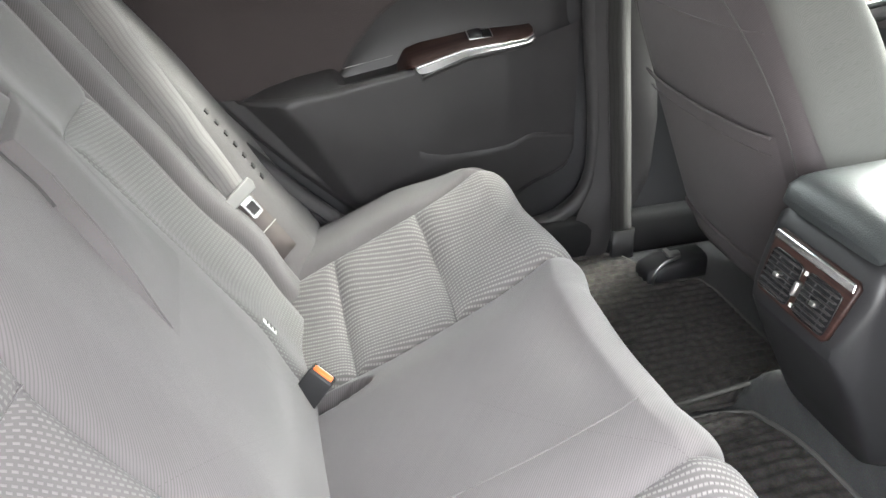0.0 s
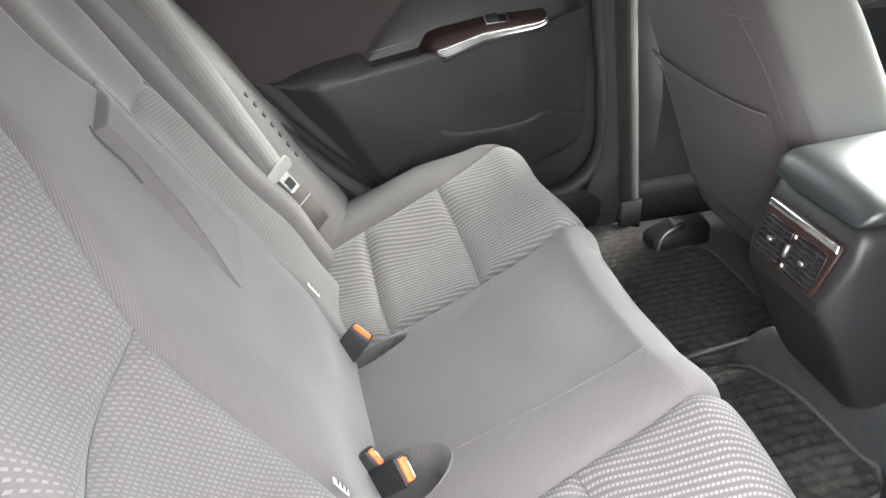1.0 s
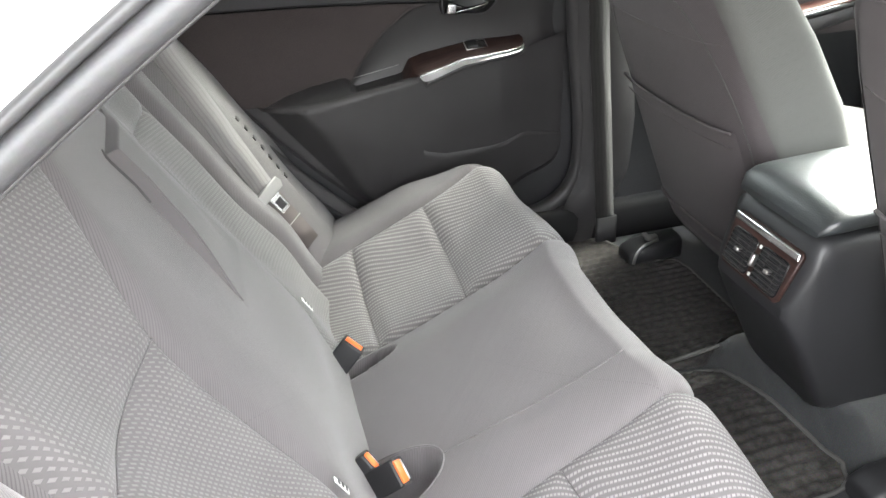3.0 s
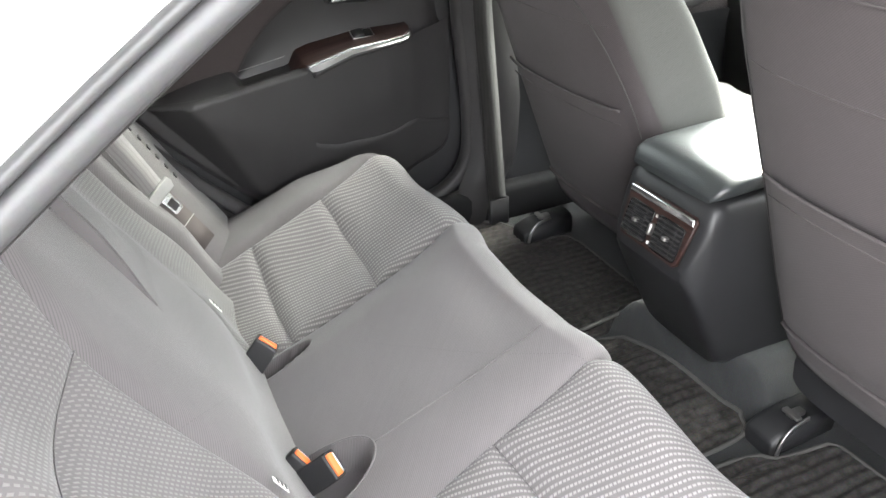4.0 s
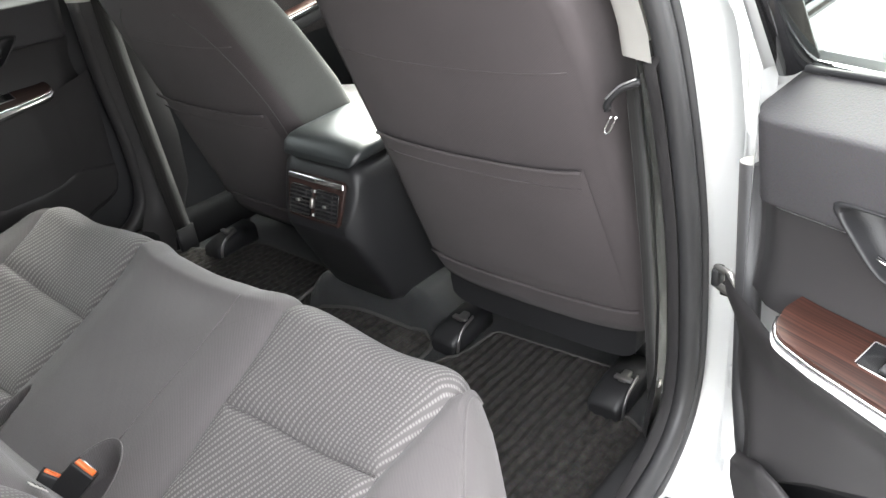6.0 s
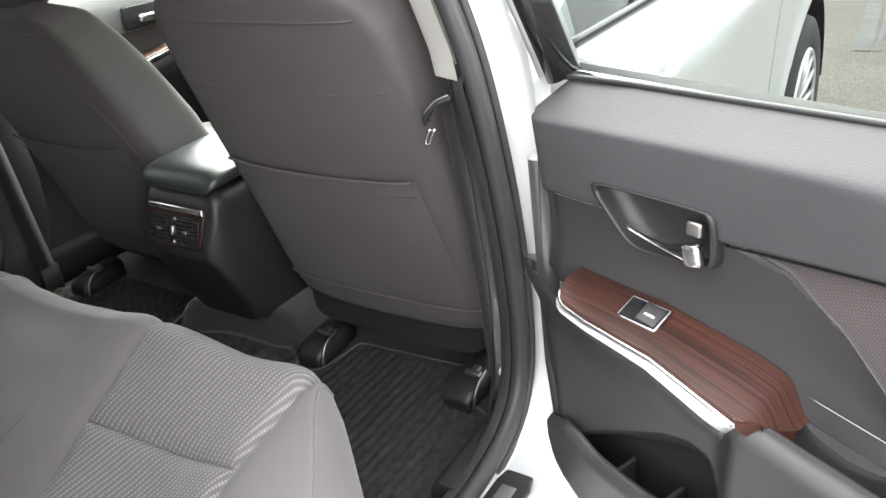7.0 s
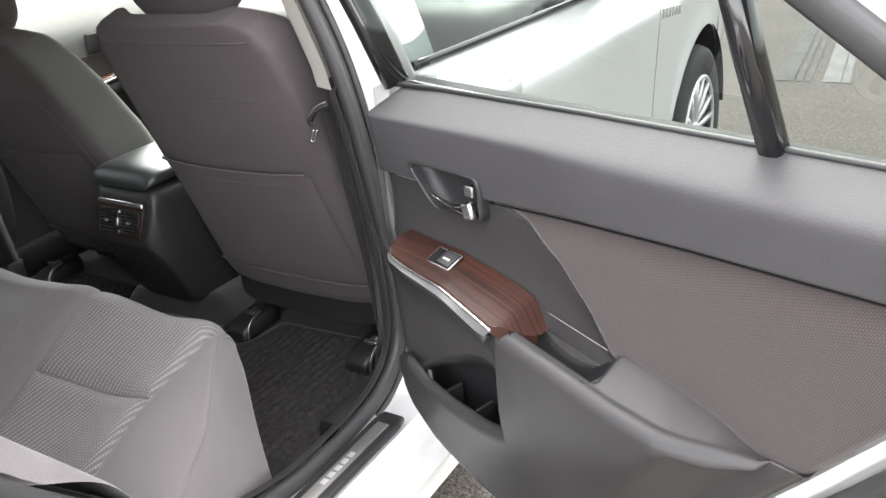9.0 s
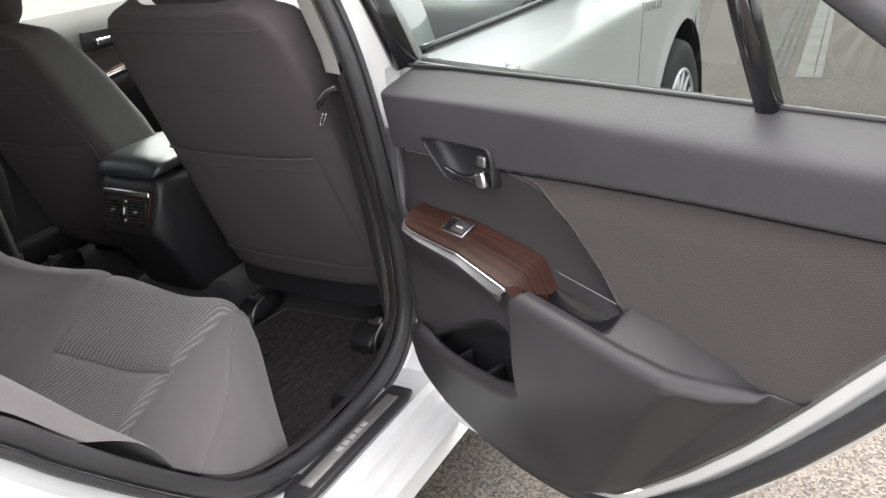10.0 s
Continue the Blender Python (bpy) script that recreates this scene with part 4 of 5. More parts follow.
# ==== front seats ====
def front_seat(cy, dx, dz, name_label):
    st = thing("driver_seat" if cy < 0 else "passenger_seat", name_label, "car seat", (1.0 + dx, cy, 0.26), group="front seats")
    A0 = np.array([0.752 + dx, cy, 0.375 + dz])
    T = np.array([-0.349, 0, 0.937])
    T = T / np.linalg.norm(T)
    N = np.array([T[2], 0, -T[0]])          # towards the front of the car
    def width(s):
        return lerp_table(s, [(0.045, 0.250), (0.06, 0.258), (0.1, 0.262), (0.2, 0.261), (0.36, 0.255), (0.52, 0.25), (0.62, 0.244), (0.70, 0.232), (0.745, 0.205), (0.765, 0.165)])
    def thickness(s):
        return lerp_table(s, [(0.045, 0.16), (0.1, 0.18), (0.4, 0.17), (0.55, 0.14), (0.65, 0.11), (0.72, 0.08), (0.765, 0.03)])
    secs = []
    for k in range(41):
        s = 0.045 + 0.72 * (1 - (1 - k / 40) ** 1.25)
        w, t = width(s), thickness(s)
        ring_ = []
        for a, b in squircle(1, 1, 64, 5.5):
            bulge = 0.012 * (1 - abs(a) ** 2) if b < 0 else -0.03 * (1 - abs(a) ** 1.5)
            wing = 0.028 * sst(0.55, 0.95, abs(a)) if b > 0 else 0.0
            q = A0 + T * s + N * (t * 0.5 + b * t * 0.5 - bulge * (1 if b < 0 else -1) * 0 + (wing if b > 0 else 0) - (bulge if b < 0 else 0))
            ring_.append((q[0], cy + a * w, q[2]))
        secs.append(ring_)
    back = part("backrest", loft(secs), SEAT_REAR, st, "grey cloth backrest")

    # passenger side panels carry window light in their cloth colour
    def side_shell(i, j):
        s = 0.06 + 0.67 * j
        w, t = width(s) + 0.0015, thickness(s)
        start = 14 - 50 * min(1, max(0, (s - 0.1) / 0.58)) if cy > 0 else -38
        ang = radians(start + (180 - 2 * start) * i)
        ca, sa = math.cos(ang), math.sin(ang)
        a, b = math.copysign(abs(ca) ** (2 / 5.5), ca), math.copysign(abs(sa) ** (2 / 5.5), sa)
        if b > 0:
            push = -0.03 * (1 - abs(a) ** 1.5) + 0.028 * sst(0.55, 0.95, abs(a)) + 0.03 * (1 - abs(a) ** 1.5)
        else:
            push = -0.012 * (1 - a * a)
        q = A0 + T * s + N * (t * 0.5 + b * (t * 0.5 + 0.0015) + push)
        return q[0], cy + a * w, q[2], i * 0.9, s
    part("side_panel", surface(side_shell, 90, 60), LIT_SIDE_CLOTH if cy > 0 else SEAT_REAR, back, "grey cloth backrest sides in a lighter, side-lit tone" if cy > 0 else "")

    def rear(y, s, up=0.0):
        w, t = width(s), thickness(s)
        a = max(-1, min(1, (y - cy) / w))
        edge = (1 - abs(a) ** 5.5) ** (1 / 5.5)
        return A0 + T * s + N * (t * 0.5 - t * 0.5 * edge - 0.012 * (1 - a * a) - up) + np.array([0, y - cy, 0])
    # map pocket panel, a flap standing proud of the back
    def pocket(i, j):
        s, a = 0.118 + 0.319 * j, (-1 + 2 * i) * (0.84 - 0.03 * j)
        q = rear(cy + a * width(s), s, 0.004 + 0.010 * (1 - abs(2 * i - 1) ** 6) * sst(0, 0.12, j) * (0.4 + 0.6 * j))
        return (*q, a * 0.24, s)
    part("map_pocket", surface(pocket, 30, 30, flip=True), SEAT_REAR, back, "grey cloth map pocket on the backrest")
    def seam(pts, r=0.0032, name="seam", mat=None):
        part(name, sweep([tuple(rear(y, s, 0.0003)) for y, s in pts], ring(r, 6)), mat or SEAT_REAR, back)
    part("pocket_hem", sweep([tuple(rear(cy + a * 0.205, 0.437 - 0.003 * (1 - a * a), 0.013)) for a in np.linspace(-1, 1, 21)], ring(0.003, 8)), SEAT_REAR, back)
    part("hem_stitching", sweep([tuple(rear(cy + a * 0.2, 0.405, 0.0135)) for a in np.linspace(-1, 1, 17)], ring(0.0012, 6)), SEAT_REAR, back)
    part("foot_fold", sweep([tuple(rear(cy + a * 0.232, 0.112 - 0.006 * a * a, 0.003)) for a in np.linspace(-1, 1, 25)], ring(0.006, 8, 0.003)), SEAT_REAR, back)
    seam([(cy + a * 0.215, 0.60 + 0.004 * a * a) for a in np.linspace(-1, 1, 17)], 0.0013)
    seam([(cy + a * 0.215, 0.728 - 0.006 * a * a) for a in np.linspace(-1, 1, 21)], 0.002)
    for g in (-1, 1):
        if cy > 0:
            seam([(cy + g * (0.06 + 0.165 * math.sin(t * math.pi / 2)), 0.69 - 0.32 * (1 - math.cos(t * math.pi / 2))) for t in np.linspace(0.15, 1, 20)], 0.0012, mat=LIT_SIDE_CLOTH)
    # cushion
    cs = []
    for k in range(15):
        t = k / 14
        x = 0.72 + dx + 0.50 * t
        ring_ = []
        for a, b in squircle(1, 1, 36, 4):
            hh = 0.075 - 0.03 * abs(2 * t - 1) ** 4
            z = 0.52 + dz + 0.045 * t + b * hh + (0.02 * sst(0.6, 1, abs(a)) if b > 0 else 0)
            ring_.append((x, cy + a * (0.245 - 0.03 * abs(2 * t - 1) ** 5), z))
        cs.append(ring_)
    part("seat_cushion", loft(cs), STRIPED, st, "dotted woven seat cushion")
    part("lower_shield", loft([[(x, cy + a * 0.215, 0.40 + b * 0.055) for a, b in squircle(1, 1, 24, 5)] for x in (0.745 + dx, 0.78 + dx, 1.0 + dx, 1.2 + dx)]), DARK, st)
    # headrest on two posts
    hs = []
    top = A0 + T * 0.765
    for k in range(13):
        t = k / 12
        r = math.sin(math.pi * (0.06 + 0.88 * t)) ** 0.22
        c = top + T * (-0.03 + 0.185 * t) + N * (0.088 + 0.012 * math.sin(math.pi * t))
        hs.append([(c[0] + a * 0.05 * r * N[0] , cy + b * 0.15 * r, c[2] + a * 0.05 * r * N[2]) for a, b in squircle(1, 1, 28, 3)])
    part("headrest", loft(hs), SEAT_REAR, st, "grey cloth headrest")
    for g in (-1, 1):
        c0, c1 = top - T * 0.05 + N * 0.085, top + T * 0.03 + N * 0.085
        part("headrest_post", sweep([(c0[0], cy + g * 0.055, c0[2]), (c1[0], cy + g * 0.055, c1[2])], ring(0.006, 10), up=(0, 1, 0)), CHROME, st)
        part("post_sleeve", block((0.03, 0.036, 0.010), (c0[0] - 0.006, cy + g * 0.055, c0[2] + 0.03), 0.004), DARK, st)
        # slide rail with its foot
        y = cy + g * 0.19
        part("slide_rail", block((0.42, 0.05, 0.05), (1.04 + dx, y, 0.30), 0.006), DARK, st)
        if cy > 0 and g < 0:
            continue
        part("rail_cover", loft([[(x, y + a * w, 0.262 + h * (0.5 + 0.5 * b)) for a, b in squircle(1, 1, 16, 4)] for x, w, h in ((0.664, 0.028, 0.026), (0.668, 0.032, 0.036), (0.70, 0.036, 0.048), (0.74, 0.036, 0.054), (0.80, 0.034, 0.058))]), DARK, st, "black plastic rail end cover")
        part("rail_bracket", sweep(catmull([(0.672, y - 0.037, 0.272), (0.680, y - 0.037, 0.300), (0.700, y - 0.036, 0.318), (0.735, y - 0.034, 0.326)], 14), [(-0.0035, -0.0015), (0.0035, -0.0015), (0.0035, 0.0015), (-0.0035, 0.0015)], up=(0, 1, 0)), STEEL, st, "bright metal rail bracket")
        part("rail_bolt", block((0.03, 0.016, 0.010), (0.728, y - 0.012, 0.323), 0.003), STEEL, st)
        part("rail_lug", block((0.012, 0.034, 0.006), (0.714, y - 0.016, 0.329), 0.002), STEEL, st)
    part("cross_tube", sweep([(0.79 + dx, cy - 0.19, 0.345), (0.79 + dx, cy + 0.19, 0.345)], ring(0.011, 10)), STEEL, st)
    # spring wires under the seat
    for g in (-0.14, -0.05, 0.05, 0.13):
        part("under_wire", sweep(catmull([(0.77 + dx, cy + g, 0.372), (0.76 + dx, cy + g + 0.02, 0.35), (0.79 + dx, cy + g + 0.04, 0.338), (0.83 + dx, cy + g + 0.05, 0.36)], 12), ring(0.003, 6)), STEEL, st)
    return st


front_seat(-0.415, 0.0, 0.0, "grey cloth driver seat with a map pocket behind")
front_seat(0.405, 0.06, -0.05, "grey cloth passenger seat with a map pocket behind")

# ==== centre console ====
con = thing("centre_console", "black centre console with rear air vents and padded lid", "console", (0.9, 0, 0.26))
secs = []
for x, hw, zb, zt in ((0.572, 0.086, 0.546, 0.566), (0.580, 0.096, 0.528, 0.590), (0.590, 0.102, 0.506, 0.619), (0.600, 0.107, 0.485, 0.648), (0.611, 0.110, 0.462, 0.680), (0.640, 0.111, 0.402, 0.683), (0.665, 0.109, 0.350, 0.683), (0.70, 0.109, 0.335, 0.683), (1.0, 0.111, 0.32, 0.676), (1.35, 0.115, 0.30, 0.68)):
    secs.append([(x, -0.008 + a * hw, (zb + zt) / 2 + b * (zt - zb) / 2) for a, b in squircle(1, 1, 44, 7)])
part("console_body", loft(secs), DARK, con, "matt black console body")
secs = []
for k in range(15):
    t = k / 14
    x = 0.600 + 0.346 * t ** 1.25
    r = min(1, (math.sin(math.pi * min(0.5, 0.006 + t * 2.4)) ** 0.45))
    secs.append([(x, -0.012 + a * 0.110 * (0.84 + 0.16 * r), 0.684 + (b * 0.5 + 0.5) * (0.036 * r + 0.006) + 0.012 * t) for a, b in squircle(1, 1, 36, 3.6)])
part("armrest_lid", loft(secs), LEATHER, con, "padded black grained vinyl lid")
vm = frame3((0.5875, -0.008, 0.610), (0, 1, 0), (0.345, 0, 1))
# a is across the car, b is up the face
fm = vm @ Matrix.Diagonal((1, 1, -1, 1))
vent = part("vent_panel", plate([(-0.076, -0.040), (-0.069, -0.047), (0.069, -0.047), (0.076, -0.040), (0.085, 0.038), (0.078, 0.045), (-0.078, 0.045), (-0.085, 0.038)], 0.006, fm, 0.003), WOOD_DARK, con, "dark woodgrain vent surround")
part("vent_bar", block((0.162, 0.013, 0.006), fm @ Vector((0, 0.036, 0.007)), 0.003, rot=vm.to_3x3().to_4x4()), CHROME, vent, "bright chrome strip")
for g in (-1, 1):
    # flat black plate in place of the shaded depth behind the slats
    part("vent_recess", plate([(-0.029, -0.028), (0.029, -0.028), (0.032, 0.028), (-0.032, 0.028)], 0.0015, fm @ Matrix.Translation((g * 0.0385, -0.010, 0.006)), 0), SHADE_BLACK, vent)
    for k in range(7):
        part("vent_slat", block((0.059, 0.0017, 0.009), fm @ Vector((g * 0.0385, -0.0345 + 0.0082 * k, 0.009)), 0.0008, 1, rot=vm.to_3x3().to_4x4()), HARD_GREY, vent)
    for k in (-1, 1):
        part("vent_vane", block((0.0014, 0.054, 0.004), fm @ Vector((g * 0.0385 + 0.015 * k, -0.010, 0.007)), 0.0005, 1, rot=vm.to_3x3().to_4x4()), DARK, vent)
    part("vent_tab", block((0.010, 0.007, 0.012), fm @ Vector((g * 0.0395, -0.010, 0.011)), 0.002, rot=vm.to_3x3().to_4x4()), STEEL, vent)
    part("vent_edge", sweep([fm @ Vector((g * 0.0385 + a, -0.010 + b, 0.0075)) for a, b in squircle(0.032, 0.030, 28, 9)], ring(0.0011, 6), up=(1, 0, 0), closed=True), GLOSS_BLACK, vent)
part("thumb_wheel", block((0.008, 0.022, 0.012), fm @ Vector((0, -0.010, 0.010)), 0.004, rot=vm.to_3x3().to_4x4()), STEEL, vent)
for b in (0.014, -0.034):
    part("vent_icon", block((0.005, 0.006, 0.002), fm @ Vector((0, b, 0.0068)), 0.0008, rot=vm.to_3x3().to_4x4()), WHITE_TAG, vent)

# ==== floor mats ====
MATS = (("far", [(0.148, 0.765), (0.162, 0.785), (0.5, 0.79), (0.55, 0.78), (0.575, 0.69), (0.64, 0.685), (0.70, 0.66), (0.735, 0.6)], "dark ribbed pile mat behind the passenger seat"),
        ("middle", [(-0.205, 0.60), (-0.2, 0.655), (-0.185, 0.678), (-0.16, 0.687), (-0.12, 0.677), (-0.05, 0.663), (0.05, 0.644), (0.11, 0.632), (0.126, 0.625), (0.134, 0.60)], "dark ribbed pile mat over the floor tunnel"),
        ("near", [(-0.735, 0.60), (-0.70, 0.66), (-0.645, 0.686), (-0.585, 0.69), (-0.565, 0.785), (-0.55, 0.80), (-0.29, 0.785), (-0.275, 0.77), (-0.268, 0.672), (-0.245, 0.65), (-0.236, 0.60)], "dark ribbed pile mat behind the driver seat"))


def floor_mat(front, label):
    y0, y1 = front[0][0], front[-1][0]
    mat_ob = thing("floor_mat", label, "floor mat", (0.55, (y0 + y1) / 2, 0.27), group="rear floor mats")
    def edge_x(y):
        return lerp_table(y, front)
    def z_at(x, y):
        rib = math.sin(2 * math.pi * (y + 0.0012 * math.sin(x * 38) + 0.001 * math.sin(x * 71 + y * 9)) / 0.021)
        k = sst(0, 0.012, edge_x(y) - x)
        knot = 0.5 + 0.5 * math.sin(2 * math.pi * x / 0.03 + 2.4 * math.floor(y / 0.021) + 1.5 * math.sin(x * 45))
        return z_floor(y, x) + 0.010 + (0.0036 * rib * (0.3 + 0.7 * knot) + 0.0006 * math.sin(2 * math.pi * x / 0.017 + 90 * y)) * k
    def fn(i, j):
        y = y0 + (y1 - y0) * i
        x = 0.30 + (edge_x(y) - 0.30) * j
        return x, y, z_at(x, y), x, y
    part("rug", surface(fn, int((y1 - y0) * 380), 64), MAT_CARPET, mat_ob)
    rim_pts = [(0.32, y0 - 0.002)] + [(edge_x(y) + 0.001, y) for y in np.linspace(y0, y1, 90)] + [(0.32, y1 + 0.002)]
    part("binding", sweep([(x, y, z_floor(y, x) + 0.009) for x, y in rim_pts], ring(0.0042, 6)), MAT_EDGE, mat_ob, "grey stitched mat edge")


for _side, front, text in MATS:
    floor_mat(front, text)

# ==== doors ====
def zb_(u):
    return lerp_table(u, [(0.078, 0.50), (0.09, 0.465), (0.109, 0.445), (0.17, 0.41), (0.238, 0.389), (0.30, 0.377), (0.358, 0.374), (0.42, 0.378), (0.47, 0.39), (0.525, 0.413), (0.55, 0.433), (0.64, 0.522), (0.716, 0.607), (0.779, 0.688), (0.833, 0.761), (0.92, 0.875), (1.0, 0.975)])


def zt_(u):
    return lerp_table(u, [(0.078, 0.996), (0.17, 1.004), (0.45, 1.010), (1.0, 1.014)])


def crease(u):
    return lerp_table(u, [(0.07, 0.876), (0.20, 0.879), (0.32, 0.883), (0.47, 0.895), (0.63, 0.904), (0.75, 0.908), (0.83, 0.911), (1.0, 0.918)])


def arm_top(u):
    """Height of the inner edge of the armrest."""
    return lerp_table(u, [(0.08, 0.79), (0.135, 0.765), (0.29, 0.757), (0.39, 0.733), (0.49, 0.72), (0.58, 0.706), (0.66, 0.700), (0.74, 0.694), (1.0, 0.69)])


def arm_back(u):
    """Height at which the armrest meets the door."""
    return lerp_table(u, [(0.08, 0.792), (0.16, 0.787), (0.255, 0.787), (0.37, 0.772), (0.43, 0.754), (0.53, 0.738), (0.557, 0.743), (0.624, 0.733), (0.686, 0.717), (0.735, 0.695), (1.0, 0.69)])


def arm_out(u):
    return lerp_table(u, [(0.078, 0.02), (0.10, 0.03), (0.135, 0.042), (0.2, 0.052), (0.3, 0.056), (0.45, 0.062), (0.58, 0.063), (0.645, 0.062), (0.668, 0.055), (0.70, 0.040), (0.742, 0.017), (0.75, 0.0), (1.0, 0.0)])


def door(name, label, M, mirrored):
    """A rear door in its own frame: u towards its rear edge, v into the cabin, z up."""
    d = thing(name, label, "car door", tuple(M.translation))
    d.location = M.translation
    def P(u, v, z):
        u -= (0.045 if mirrored else 0.02 * sst(0.56, 0.68, z)) * sst(0.135, 0.082, u)
        return tuple(M @ Vector((u, v, z)))
    def surf(fn, nu, nv, thick=0.0, flip=False):
        def g(i, j):
            q = fn(i, j)
            return (*P(*q[:3]), *(q[3:5] if len(q) > 3 else (q[0], q[2])))
        return surface(g, nu, nv, flip=flip != mirrored)
    def sw(pts, prof, closed=False, up=(0, 1, 0)):
        return sweep([P(*p) for p in pts], prof, up=tuple(M.to_3x3() @ Vector(up)), closed=closed)
    F3 = M.to_3x3()
    def fr(u, v, z, slope=0.0):
        """A plate frame lying on the door: a along u, b up, facing into the cabin."""
        a = F3 @ Vector((1, 0, 0))
        b = F3 @ Vector((0, slope, 1))
        c = F3 @ Vector((0, 1, -slope)).normalized()
        o = M @ Vector((u, v, z))
        b = b.normalized()
        return Matrix(((a.x, b.x, c.x, o.x), (a.y, b.y, c.y, o.y), (a.z, b.z, c.z, o.z), (0, 0, 0, 1)))
    def pl(outline, depth, m, bevel=0.002):
        bm = plate(outline, depth, m, bevel)
        bmesh.ops.recalc_face_normals(bm, faces=bm.faces[:])
        return bm

    def opening(u, z):
        """1 inside the hollow for the handle."""
        lo = lerp_table(u, [(0.168, 0.902), (0.20, 0.868), (0.225, 0.854), (0.316, 0.864)])
        return sst(0.170, 0.182, u) * sst(0.316, 0.304, u) * sst(lo, lo + 0.010, z) * sst(0.914, 0.906, z)

    def upper(i, j):
        u = 0.078 + 0.90 * i
        z0, z1 = crease(u), zt_(u)
        z = z0 + (z1 - z0) * j
        zr = lerp_table(u, [(0.08, 0.972), (0.39, 0.983), (1.0, 0.988)])
        w = 0.003 + 0.011 * sst(0.2, 0.7, u)
        face, slope = -0.001 + 0.014 * (z - z0) / (zr - z0), 0.013 - 0.072 * (z - zr) / (z1 - zr)
        lo = min(face, slope)
        v = lo - w * math.log(math.exp(-(face - lo) / w) + math.exp(-(slope - lo) / w))
        v -= 0.012 * max(0, 1 - j / 0.06) ** 2
        v -= 0.03 * sst(0.10, 0.078, u) + 0.034 * opening(u, z)
        return u, v, z
    part("upper_trim", surf(upper, 130, 60), SOFT_GREY, d, "grey grained soft upper door trim")

    def split(u):
        return lerp_table(u, [(0.325, 0.884), (0.39, 0.87), (0.447, 0.833), (0.503, 0.774), (0.53, 0.736)])
    def insert(i, j):
        u = 0.327 + 0.625 * i
        lo = max(zb_(u), split(u) if u < 0.53 else arm_back(u) - 0.01, zb_(u))
        hi = crease(u) - 0.001
        lo = min(lo, hi - 0.001)
        z = lo + (hi - lo) * j
        e = min(hi - z, 0.05) / 0.05
        v = -0.012 + 0.008 * sst(0, 1, e) - 0.006 * math.exp(-((z - lo) / 0.006) ** 2)
        return u, v, z
    part("cloth_insert", surf(insert, 60, 24), DOOR_CLOTH, d, "brown-grey cloth door insert")

    def front(i, j):
        u = 0.08 + 0.455 * i
        hi = crease(u) if u < 0.327 else split(u)
        lo = arm_back(u) - 0.03
        hi = max(hi, lo + 0.001)
        z = lo + (hi - lo) * j
        return u, -0.008 - 0.006 * math.sin(math.pi * j) - 0.02 * sst(0.11, 0.08, u) - 0.026 * opening(u, z), z
    part("handle_panel", surf(front, 90, 40), HARD_GREY, d, "dark grey plastic panel round the handle")

    # black bead that draws the shade in the gap under the upper trim
    part("trim_gap", sw([(0.325 + 0.62 * k / 40, -0.0085, crease(0.325 + 0.62 * k / 40) - 0.0012) for k in range(41)], ring(0.0014, 6)), SHADE_BLACK, d, "dark gap under the upper trim")
    # armrest and lower panel
    def low_v(u, z):
        zt, zb = arm_top(u), zb_(u)
        t = min(1, max(0, (zt - z) / max(0.001, zt - zb)))
        vo = arm_out(u)
        lo_t = lerp_table(u, [(0.3, 0.3), (0.5, 0.25), (0.62, 0.2)])
        deep = lerp_table(u, [(0.3, 0.7), (0.5, 0.6), (0.7, 0.4)])
        full = lerp_table(u, [(0.5, vo), (0.56, 0.063)]) if u > 0.5 else vo
        v = full - full * deep * sst(lo_t, 1.0, t)
        if u > 0.42:
            # end face running back to the rear edge of the trim
            back = lerp_table(z, [(0.30, 0.44), (0.39, 0.48), (0.425, 0.53), (0.462, 0.565), (0.545, 0.625), (0.676, 0.722), (0.72, 0.755), (0.80, 0.82)])
            end = max(0.0, (back - u) * 0.80) + 0.002
            k = 0.0028
            lo = min(v, end)
            v = lo - k * math.log(math.exp(-(v - lo) / k) + math.exp(-(end - lo) / k))
        return v - 0.010 * math.exp(-((z - zb) / 0.010) ** 2)
    def lower(i, j):
        u = 0.393 + 0.40 * i
        zb, vo, zbk = zb_(u), arm_out(u), arm_back(u)
        r = (0.013 if mirrored else 0.021) * min(1, vo / 0.04)
        ze = arm_top(u) + 0.007
        if j < 0.3:
            t = j / 0.3
            z = zbk + (ze - zbk) * t ** 1.2
            z -= (0.02 if mirrored else 0.11) * sst(0.402, 0.414, u) * sst(0.548, 0.524, u) * sst(0.94, 0.84, t)
            v = -0.010 + (vo - r + 0.010) * t
        elif j < 0.44:
            a = (j - 0.3) / 0.14 * math.pi / 2
            z = ze - r * (1 - math.cos(a))
            v = vo - r + r * math.sin(a)
        else:
            t = (j - 0.44) / 0.56
            z = (ze - r) * (1 - t) + zb * t
            v = low_v(u, z)
        return u, v, max(z, zb)
    part("lower_trim", surf(lower, 110, 80, flip=True), HARD_GREY, d, "dark grey moulded armrest and lower trim")

    # front part: recess under the armrest and open map pocket
    def hole(u):
        return lerp_table(u, [(0.08, 0.50), (0.11, 0.532), (0.18, 0.582), (0.27, 0.629), (0.305, 0.638), (0.33, 0.632), (0.345, 0.60), (0.36, 0.56), (0.40, 0.555)])
    if mirrored:
        base_hole = hole
        def hole(u):
            return min(base_hole(u), 0.545)
    def back_v(u, z):
        f = (arm_top(u) - z) / 0.11
        k = max(sst(1.0, 0.0, f) ** 1.4, sst(0.335, 0.392, u))
        if mirrored:
            return low_v(u, z) - 0.004
